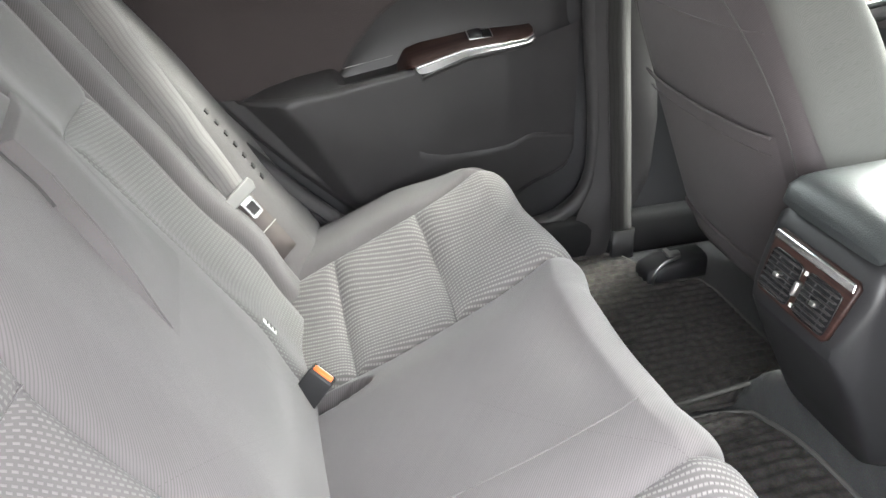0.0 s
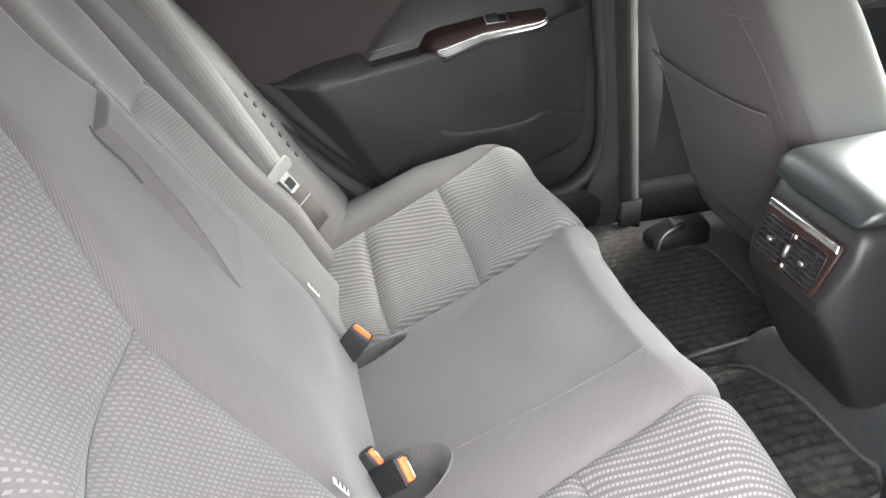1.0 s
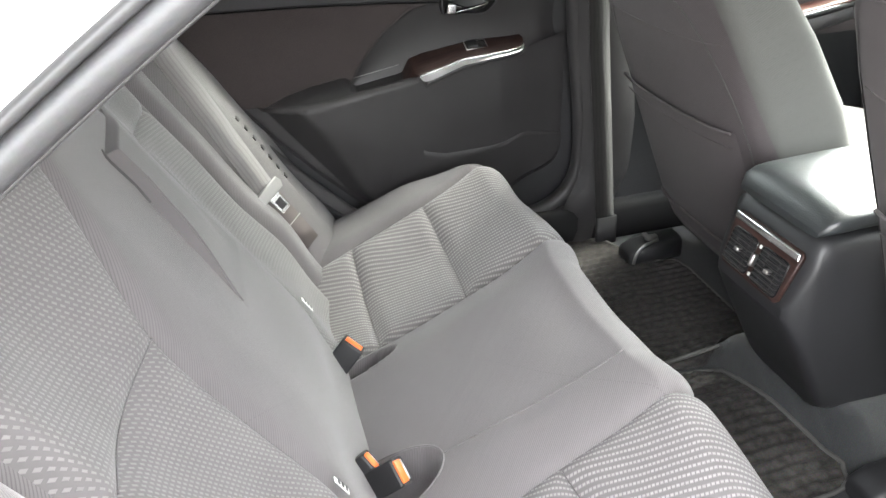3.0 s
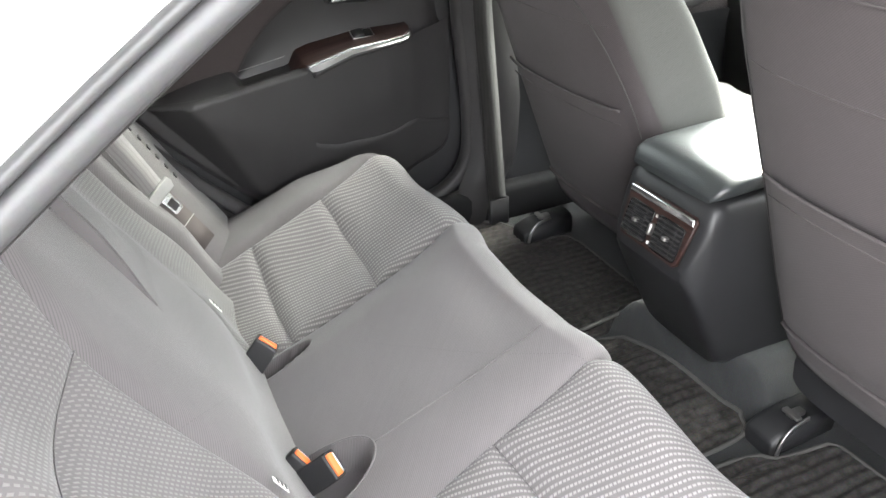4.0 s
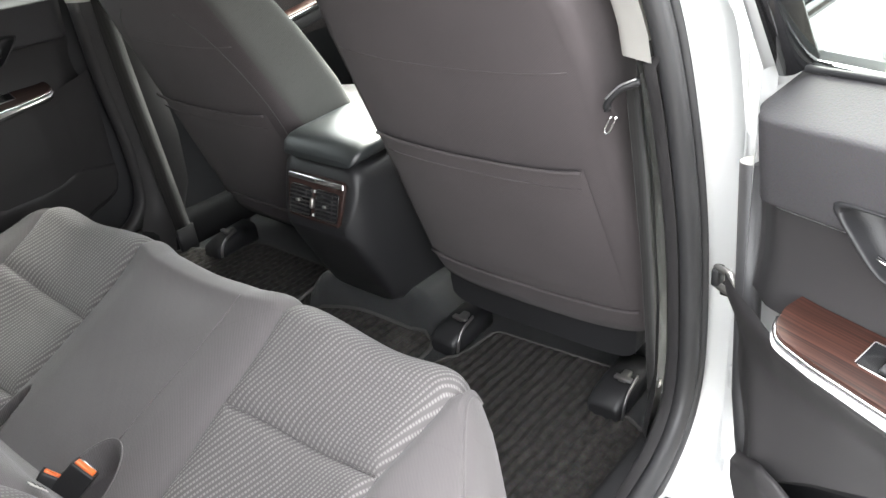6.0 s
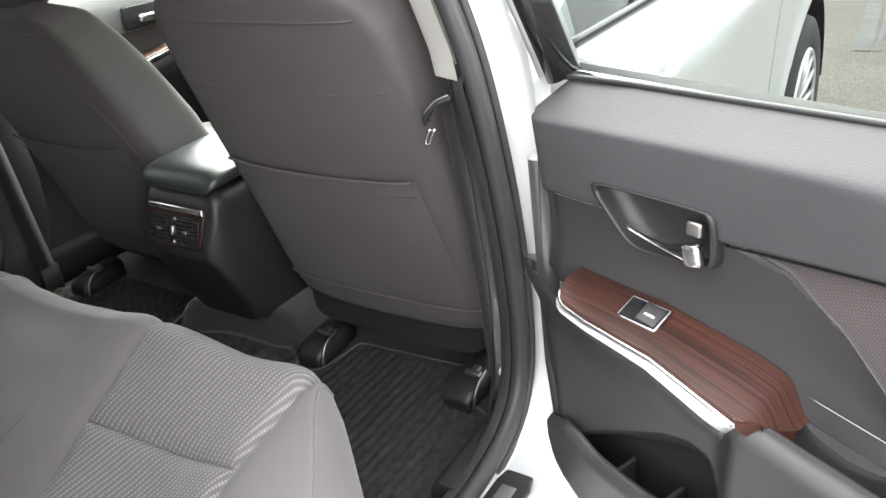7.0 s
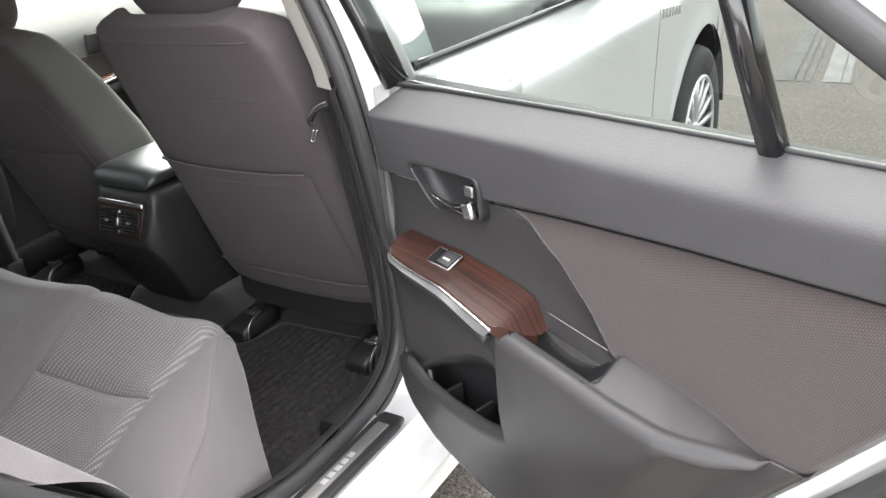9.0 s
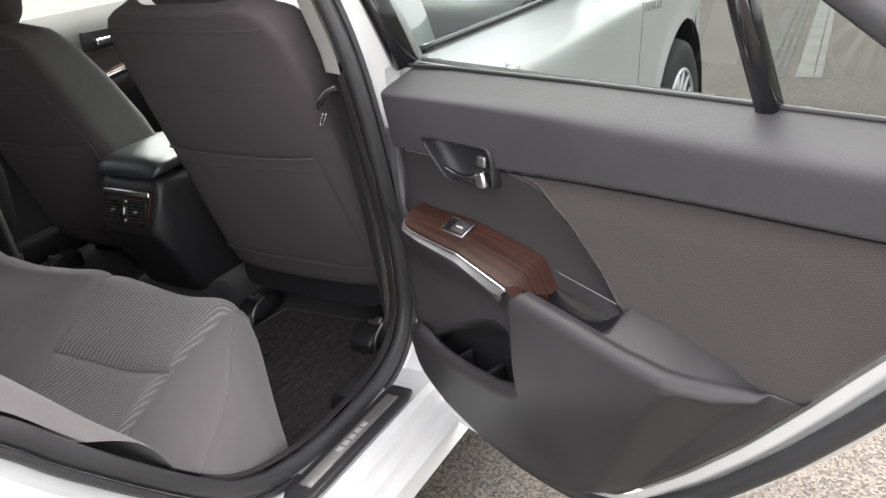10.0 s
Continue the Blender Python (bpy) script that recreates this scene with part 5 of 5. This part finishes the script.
        return 0.006 + (low_v(u, z) - 0.004 - 0.006) * k - 0.02 * sst(0.11, 0.08, u) * (1 - k)
    def recess(i, j):
        u = 0.08 + 0.316 * i
        zt = arm_top(u) + 0.006
        z = zt + (min(zt - 0.01, hole(u)) - zt) * j
        return u, back_v(u, z), z
    part("pocket_back", surf(recess, 50, 40, flip=True), HARD_GREY, d, "dark grey recess above the door pocket")
    def cavity(i, j):
        u = 0.09 + 0.30 * i
        z = hole(u) + 0.001 + (0.44 - hole(u)) * j
        return u, back_v(u, hole(u)) - 0.045 * sst(0, 0.3, j), z
    part("pocket_lining", surf(cavity, 30, 12, flip=True), DARK, d, "black pocket lining")
    def lip(u):
        return lerp_table(u, [(0.08, 0.545), (0.13, 0.572), (0.155, 0.57), (0.19, 0.557), (0.26, 0.55), (0.336, 0.554), (0.38, 0.567), (0.40, 0.58)])
    def bin_(i, j):
        u = 0.08 + 0.316 * i
        zt, zb = lip(u), zb_(u)
        if j < 0.25:
            t = j / 0.25
            return u, low_v(u, zt) - 0.022 + 0.008 * t, zt - 0.045 * (1 - t)
        t = (j - 0.25) / 0.75
        z = zt + (zb - zt) * t
        return u, low_v(u, z) - 0.014 * max(0, 1 - t * 8) ** 2, z + 0.003 * max(0, 1 - t * 8)
    part("pocket_front", surf(bin_, 44, 44, flip=True), HARD_GREY, d, "dark grey open map pocket")
    part("pocket_floor", surf(lambda i, j: (0.10 + 0.24 * i, -0.045 + 0.030 * j, 0.475), 4, 2), DARK, d)
    for u in (0.20, 0.275):
        part("pocket_rib", block((0.007, 0.036, 0.05), P(u, -0.014, 0.502), 0.003, rot=F3.to_4x4()), HARD_GREY, d)

    # woodgrain switch panel and chrome edge
    def wood(i, j):
        u = 0.135 + 0.292 * i
        vo = arm_out(u) + 0.002
        k = 1.0
        if i < 0.1:
            k = 0.45 + 0.55 * math.sqrt(1 - ((0.1 - i) / 0.1) ** 2)
        if i > 0.88:
            k = 1 - 0.75 * ((i - 0.88) / 0.12) ** 1.5
        v0, v1 = -0.010, -0.010 + (vo + 0.010) * k
        v = v0 + (v1 - v0) * j
        f = (v + 0.010) / (vo + 0.010)
        z = arm_back(u) + (arm_top(u) + 0.012 - arm_back(u)) * f + 0.002 * math.sin(math.pi * f) - 0.030 * sst(0.90, 1.0, i)
        return u, v, z + 0.003, u, v
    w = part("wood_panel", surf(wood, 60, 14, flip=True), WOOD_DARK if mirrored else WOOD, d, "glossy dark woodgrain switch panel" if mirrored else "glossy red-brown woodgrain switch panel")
    def edge_pt(i, drop, out):
        u, v, z = wood(i, 1.0)[:3]
        return u, v + out, z - drop
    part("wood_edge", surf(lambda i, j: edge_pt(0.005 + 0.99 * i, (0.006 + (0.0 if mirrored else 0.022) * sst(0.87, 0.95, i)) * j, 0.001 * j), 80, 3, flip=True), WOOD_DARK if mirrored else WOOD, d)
    wide = 1.15 if mirrored else 1.0
    part("chrome_strip", sw([edge_pt(0.004 + 0.876 * k / 50, 0.005, 0.0022) for k in range(51)], ring(0.0024 * wide, 8)), CHROME, d, "bright chrome line along the woodgrain")
    part("silver_blade", surf(lambda i, j: edge_pt(0.02 + 0.86 * i, 0.007 + (0.003 + 0.011 * i ** 1.6) * wide * math.sqrt(max(0.0, 1 - max(0, (i - 0.86) / 0.14) ** 2)) * j, 0.001 + 0.007 * j), 50, 6, flip=True), SATIN, d, "satin silver blade under the chrome line")
    part("strip_ledge", sw([edge_pt(0.01 + 0.83 * k / 30, 0.016 + 0.012 * (k / 30) ** 1.6, -0.002) for k in range(31)], squircle(0.006, 0.006, 8)), HARD_GREY, d)
    if not mirrored:
        # added black sheet: the cup's deep shade put into colour
        part("pull_cup", surf(lambda i, j: (0.408 + 0.128 * i, -0.009 + 0.056 * j, arm_back(0.41 + 0.12 * i) - 0.018 - 0.028 * math.sin(math.pi * min(1, i * 1.1)) ** 0.5 - 0.006 * math.sin(math.pi * j)), 20, 8, flip=True), SHADE_BLACK, d, "shade in the pull cup as a black sheet")
    part("cup_line", sw([(0.425 + 0.105 * k / 10, -0.005, arm_back(0.425 + 0.105 * k / 10) + 0.001) for k in range(11)], ring(0.0005, 6)), STEEL, d, "thin bright line over the pull cup")
    sm = fr(0.249, 0.018, 0.7850, slope=-2.6)
    swp = part("switch_plate", pl([(-0.024, -0.016), (0.024, -0.016), (0.0255, -0.0145), (0.0255, 0.0145), (0.024, 0.016), (-0.024, 0.016), (-0.0255, 0.0145), (-0.0255, -0.0145)], 0.0025, sm, 0.0008), SATIN, d, "silver-edged window switch")
    part("switch_well", pl([(-0.0238, -0.0142), (0.0238, -0.0142), (0.0238, 0.0142), (-0.0238, 0.0142)], 0.0006, sm @ Matrix.Translation((0, 0, 0.0023)), 0), GLOSS_BLACK, swp)
    part("rocker", block((0.025, 0.026, 0.006), sm @ Vector((0.010, 0, 0.0035)), 0.002, rot=sm.to_3x3().to_4x4() @ pose(0, 0, 0, 0, 8, 0)), DARK, swp)
    if not mirrored:
        words("AUTO", 0.0046, WHITE_TAG, sm @ Matrix.Translation((0.011, -0.003, 0.0072)) @ pose(0, 0, 0, 0, 8, 0), swp)

    # inner door handle, sunk in its surround
    bez = [(0.164, 0.906), (0.175, 0.915), (0.24, 0.918), (0.305, 0.919), (0.318, 0.913), (0.322, 0.888), (0.321, 0.862), (0.312, 0.855), (0.270, 0.852), (0.225, 0.849), (0.205, 0.858), (0.180, 0.885)]
    rim_line = catmull(bez, 72, closed=True)
    def dish(rows):
        def fn(i, j):
            p = rim_line[round(i * 72) % 72]
            k, v = rows[round(j * (len(rows) - 1))]
            u, z = 0.255 + (p[0] - 0.255) * k, 0.885 + (p[1] - 0.885) * k
            return u, v + 0.07 * (z - 0.885) * sst(-0.012, 0.004, v), z
        return fn
    face = [(1.0, -0.02), (1.0, 0.001), (0.985, 0.0045), (0.965, 0.0055), (0.92, 0.0055), (0.905, 0.0045), (0.895, 0.002)]
    bowl = [(0.895, 0.002), (0.87, -0.008), (0.80, -0.017), (0.6, -0.022), (0.3, -0.023), (0.0, -0.023)]
    bz = part("handle_surround", surf(dish(face), 72, 6, flip=True), DARK, d, "dark grey door handle surround")
    part("handle_cup", surf(dish(bowl), 72, 5, flip=True), DARK, bz, "dark hollow behind the lever")
    def blade(i, j):
        u = 0.211 + 0.088 * i
        lo = 0.8735 - 0.0145 * i ** 0.8
        hi = 0.875 - 0.006 * math.sin(math.pi * i) + 0.007 * sst(0.55, 1, i)
        return u, 0.001 + 0.007 * math.sin(math.pi * j) * (0.2 + 0.8 * i) + 0.004 * i, lo + (hi - lo) * j
    part("lever", surf(blade, 24, 8), GLOSS_BLACK, bz, "dark door lever")
    part("lever_rim", sw([(0.211 + 0.09 * k / 16, 0.003 + 0.004 * k / 16, 0.8725 - 0.0145 * (k / 16) ** 0.8) for k in range(17)], ring(0.0014, 6)), CHROME, bz)
    part("lever_end", block((0.021, 0.014, 0.024), P(0.2985, 0.006, 0.8685), 0.005, 3, rot=F3.to_4x4() @ pose(0, 0, 0, 0, -12, 0)), CHROME, bz, "bright chrome lever end")
    part("lock_button", block((0.018, 0.010, 0.016), P(0.2945, -0.002, 0.894), 0.003, rot=F3.to_4x4()), STEEL, bz)

    # shell, seal and painted edge behind the trim
    edge = [(0.070, zt_(0.08))] + [(0.070, z) for z in (0.9, 0.8, 0.7, 0.6, 0.53)] + [(u, zb_(u) - 0.012) for u in np.linspace(0.085, 1.0, 26)] + [(1.02, 1.03)]
    def shell(i, j):
        q = i * (len(edge) - 1)
        a = min(int(q), len(edge) - 2)
        f = q - a
        u = edge[a][0] * (1 - f) + edge[a + 1][0] * f
        z = edge[a][1] * (1 - f) + edge[a + 1][1] * f
        cu, cz = 0.45, 0.80
        dx_, dz_ = u - cu, z - cz
        L = math.hypot(dx_, dz_)
        off = [(0.0, -0.022), (0.012, -0.026), (0.018, -0.032), (0.022, -0.055), (0.03, -0.06), (0.055, -0.062), (0.06, -0.07), (0.066, -0.10), (0.075, -0.115), (0.07, -0.135)][round(j * 9)]
        out = off[0] * (0.4 + 0.6 * sst(5.5, 10.0, q))
        zz = z + dz_ / L * out
        return u + dx_ / L * out, off[1] - 0.004, min(zz, 1.002)
    if not mirrored:
      part("door_shell", surf(shell, 70, 9, flip=True), PAINT, d, "silver-white painted door edge")
    sp = []
    for u in np.linspace(0.13, 0.93, 44):
        k = (zb_(u + 0.02) - zb_(u - 0.02)) / 0.04
        w = (0.036 + 0.014 * sst(0.48, 0.6, u)) / math.hypot(1, k)
        sp.append((u + k * w, -0.036 - 0.018 * sst(0.48, 0.6, u), zb_(u) - w))
    if not mirrored:
      part("door_edge_seal", sw([(0.058, -0.04, 0.9), (0.058, -0.04, 0.6), (0.075, -0.038, 0.47)] + sp, ring(0.0145, 10)), RUBBER, d, "black rubber seal on the door edge")
    if mirrored:
        part("trim_backing", surf(lambda i, j: (-0.02 + 1.1 * i, -0.03, max(0.29, zb_(min(1, max(0.08, -0.02 + 1.1 * i))) - 0.22) * (1 - j) + 1.02 * j), 30, 4), RUBBER, d)
    def skin(i, j):
        u = 0.0 + 1.09 * i
        zb = max(0.24, zb_(min(1.0, max(0.08, u))) - 0.075 - 0.05 * sst(0.5, 0.62, u) if u > 0.5 else 0.24 + 0.1 * sst(0.38, 0.5, u))
        z = zb + (1.0 - zb) * j
        return u, -0.12 - 0.045 * math.sin(math.pi * min(1, j * 1.05)) ** 0.7, z
    part("door_skin", surf(skin, 40, 16, flip=False), PAINT, d)
    # window: glass, frame, belt strips and dividing bar
    def top(u):
        return lerp_table(u, [(-0.02, 1.29), (0.06, 1.32), (0.25, 1.345), (0.45, 1.325), (0.58, 1.265), (0.70, 1.19), (0.80, 1.115), (0.90, 1.04)])
    def vin(z):
        return -0.075 + 0.30 * max(0, z - 1.0)
    part("door_glass", surf(lambda i, j: (0.05 + 0.84 * i, vin(1.0 + (top(0.05 + 0.84 * i) - 1.0) * j), 1.0 + (max(1.001, top(0.05 + 0.84 * i)) - 1.0) * j), 20, 6), TINTED, d, "green-tinted door window glass")
    part("belt_strip_inner", sw([(0.066 + 0.854 * k / 30, -0.060, zt_(0.1 + 0.8 * k / 30) + 0.001) for k in range(31)], squircle(0.0035, 0.004, 8)), DARK, d)
    part("belt_strip_outer", sw([(0.06 + 0.88 * k / 30, -0.088, 0.9985) for k in range(31)], squircle(0.003, 0.003, 8)), CHROME, d, "bright outer belt moulding")
    part("divider_bar", sw([(0.693, vin(1.0) + 0.012, 0.998), (0.675, vin(1.1) + 0.012, 1.10), (0.655, vin(1.2) + 0.012, 1.215)], squircle(0.014, 0.013, 10), up=(1, 0, 0)), GLOSS_BLACK, d, "black bar between the door panes")
    fr_pts = [(u, vin(top(u)) + 0.006, top(u)) for u in np.linspace(0.06, 0.90, 30)]
    part("frame_inner", sw(fr_pts, squircle(0.016, 0.016, 10)), RUBBER, d)
    part("frame_outer", sw([(u, v - 0.012, z + 0.026) for u, v, z in fr_pts], squircle(0.016, 0.014, 10)), PAINT, d, "silver-white window frame")
    part("corner_post", sw([(0.082, -0.064, 1.0), (0.056, vin(1.1) + 0.008, 1.10), (0.028, vin(1.2) + 0.008, 1.2), (0.012, vin(1.3) + 0.01, 1.31)], squircle(0.021, 0.013, 12), up=(1, 0, 0)), GLOSS_BLACK, d, "black front window post")
    part("post_outer", sw([(0.048, -0.10, 0.98), (0.022, vin(1.1) - 0.02, 1.10), (-0.008, vin(1.2) - 0.02, 1.2), (-0.018, vin(1.3) - 0.015, 1.31)], squircle(0.03, 0.013, 12), up=(1, 0, 0)), PAINT, d)
    return d


ang = radians(70)
NEAR = Matrix(((-math.cos(ang), -math.sin(ang), 0, 0.4425), (-math.sin(ang), math.cos(ang), 0, -0.857), (0, 0, 1, 0), (0, 0, 0, 1)))
FAR = Matrix(((-1, 0, 0, 0.610), (0, -1, 0, 0.80), (0, 0, 1, 0), (0, 0, 0, 1)))
door("rear_door", "open rear car door with woodgrain armrest and grey trim", NEAR, False)
door("rear_door", "closed rear car door with dark woodgrain armrest and chrome strip", FAR, True)

# far front door, seen past the seats
fd = thing("front_door_trim", "grey front door trim with chrome lever and woodgrain armrest", "car door", (1.1, 0.79, 0.6))
part("upper_trim", surface(lambda i, j: (0.62 + 1.1 * i, 0.785 + 0.04 * j - 0.02 * math.sin(math.pi * j), 0.86 + 0.14 * j, 0.6 + i, j * 0.14), 20, 10, flip=True), FRONT_TRIM, fd)
part("cloth_insert", surface(lambda i, j: (0.62 + 1.1 * i, 0.795 - 0.01 * j, 0.70 + 0.16 * j, i, j * 0.16), 20, 8, flip=True), DOOR_CLOTH, fd)
part("lower_trim", surface(lambda i, j: (0.62 + 1.1 * i, 0.77 + 0.03 * math.sin(math.pi * j), 0.28 + 0.43 * j, i, j * 0.4), 20, 10, flip=True), DARK, fd)
part("armrest", sweep(catmull([(0.98, 0.745, 0.725), (1.12, 0.735, 0.745), (1.3, 0.74, 0.775)], 20), squircle(0.03, 0.025, 14)), HARD_GREY, fd)
part("wood_panel", sweep(catmull([(0.98, 0.735, 0.768), (1.15, 0.735, 0.785), (1.32, 0.74, 0.805)], 12), squircle(0.03, 0.006, 14)), WOOD, fd, "woodgrain armrest panel")
part("chrome_strip", sweep(catmull([(0.98, 0.708, 0.755), (1.15, 0.708, 0.775), (1.32, 0.715, 0.797)], 12), squircle(0.004, 0.01, 8)), CHROME, fd)
part("handle_bezel", block((0.13, 0.012, 0.07), (1.23, 0.775, 0.90), 0.008), DARK, fd)
part("lever", block((0.08, 0.02, 0.022), (1.25, 0.762, 0.893), 0.006), CHROME, fd, "chrome door lever")

# ==== fittings on the centre pillars and sill ====
scuff = thing("scuff_plate", "black sill plate with a brushed silver strip", "sill plate", (0.32, -0.83, 0.325))
part("base", loft([[(x, -0.833 + a * w, 0.329 + 0.006 * b) for a, b in squircle(1, 1, 16, 6)] for x, w in ((0.135, 0.022), (0.15, 0.03), (0.47, 0.03), (0.495, 0.024))]), DARK, scuff)
part("strip", block((0.29, 0.026, 0.004), (0.315, -0.832, 0.3355), 0.0015), BRUSHED, scuff, "brushed silver strip")
for k in range(5):
    part("raised_mark", block((0.014, 0.011, 0.0016), (0.275 + 0.02 * k, -0.832, 0.338), 0.0005), ALLOY, scuff)

fb = thing("front_seat_belt", "dark seat belt hanging on the centre pillar", "seat belt", (0.64, 0.69, 0.26), group="front seat belts")
part("webbing", sweep(catmull([(0.60, 0.655, 1.15), (0.62, 0.693, 0.86), (0.645, 0.70, 0.55), (0.662, 0.70, 0.31)], 20), [(-0.024, -0.0007), (0.024, -0.0007), (0.024, 0.0007), (-0.024, 0.0007)], up=(0, 1, 0)), WEB_DARK, fb)
part("anchor", loft([[(0.665 + a * 0.028, 0.702 + b * 0.008, z) for a, b in squircle(1, 1, 14, 4)] for z in (0.262, 0.28, 0.335)]), DARK, fb, "black belt anchor cover")
fb2 = thing("front_seat_belt", "dark belt with a small tongue beside the driver seat", "seat belt", (0.57, -0.71, 0.9), group="front seat belts")
part("webbing", sweep(catmull([(0.60, -0.697, 0.925), (0.618, -0.70, 0.80), (0.65, -0.70, 0.6), (0.68, -0.70, 0.31)], 20), [(-0.022, -0.0007), (0.022, -0.0007), (0.022, 0.0007), (-0.022, 0.0007)], up=(0, 1, 0)), WEB_DARK, fb2)
part("guide", sweep(catmull([(0.57, -0.722, 0.934), (0.562, -0.70, 0.925), (0.56, -0.682, 0.906), (0.56, -0.68, 0.893)], 16), squircle(0.006, 0.0045, 10)), DARK, fb2, "black belt guide")
part("guide_edge", sweep(catmull([(0.563, -0.72, 0.939), (0.556, -0.70, 0.930), (0.554, -0.681, 0.911)], 12), ring(0.0014, 6)), SATIN, fb2)
part("tongue", sweep(catmull([(0.56, -0.693, 0.886), (0.558, -0.684, 0.866), (0.558, -0.679, 0.862), (0.558, -0.677, 0.868), (0.559, -0.686, 0.886)], 16), ring(0.0016, 6), up=(1, 0, 0)), CHROME, fb2, "metal belt tongue")
for side in (1, -1):
    part("trim_screw", block((0.012, 0.004, 0.012), (0.648, 0.722 * side, 0.405), 0.003), SATIN, body)

for side in (1, -1):
    part("sill_cover", sweep([(0.40 + 1.4 * k / 10, 0.748 * side, 0.30) for k in range(11)], squircle(0.03, 0.055, 14)), SILL_BLACK, body, "black plastic sill cover")


# roof side between the roof and the far door's window frame
def cant_rail(i, j):
    u = -0.08 + 1.16 * i
    zt = lerp_table(u, [(-0.08, 1.30), (0.06, 1.335), (0.25, 1.36), (0.45, 1.34), (0.58, 1.28), (0.70, 1.205), (0.80, 1.13), (0.90, 1.055), (1.08, 1.0)])
    x = 0.61 - u
    a, q = np.array(roof((x + 1.05) / 2.15, 0.97)), np.array([x, 0.875 - 0.30 * max(0, zt - 1.0), zt])
    p = a * (1 - j) + q * j
    return x, p[1], p[2] + 0.03 * math.sin(math.pi * j)


part("cant_rail", surface(cant_rail, 30, 8), PAINT, body)
part("cant_rail_lining", surface(lambda i, j: tuple(np.array(cant_rail(i, j)) - np.array([0, 0.006, 0.012])), 30, 8, flip=True), HEADLINER, body)
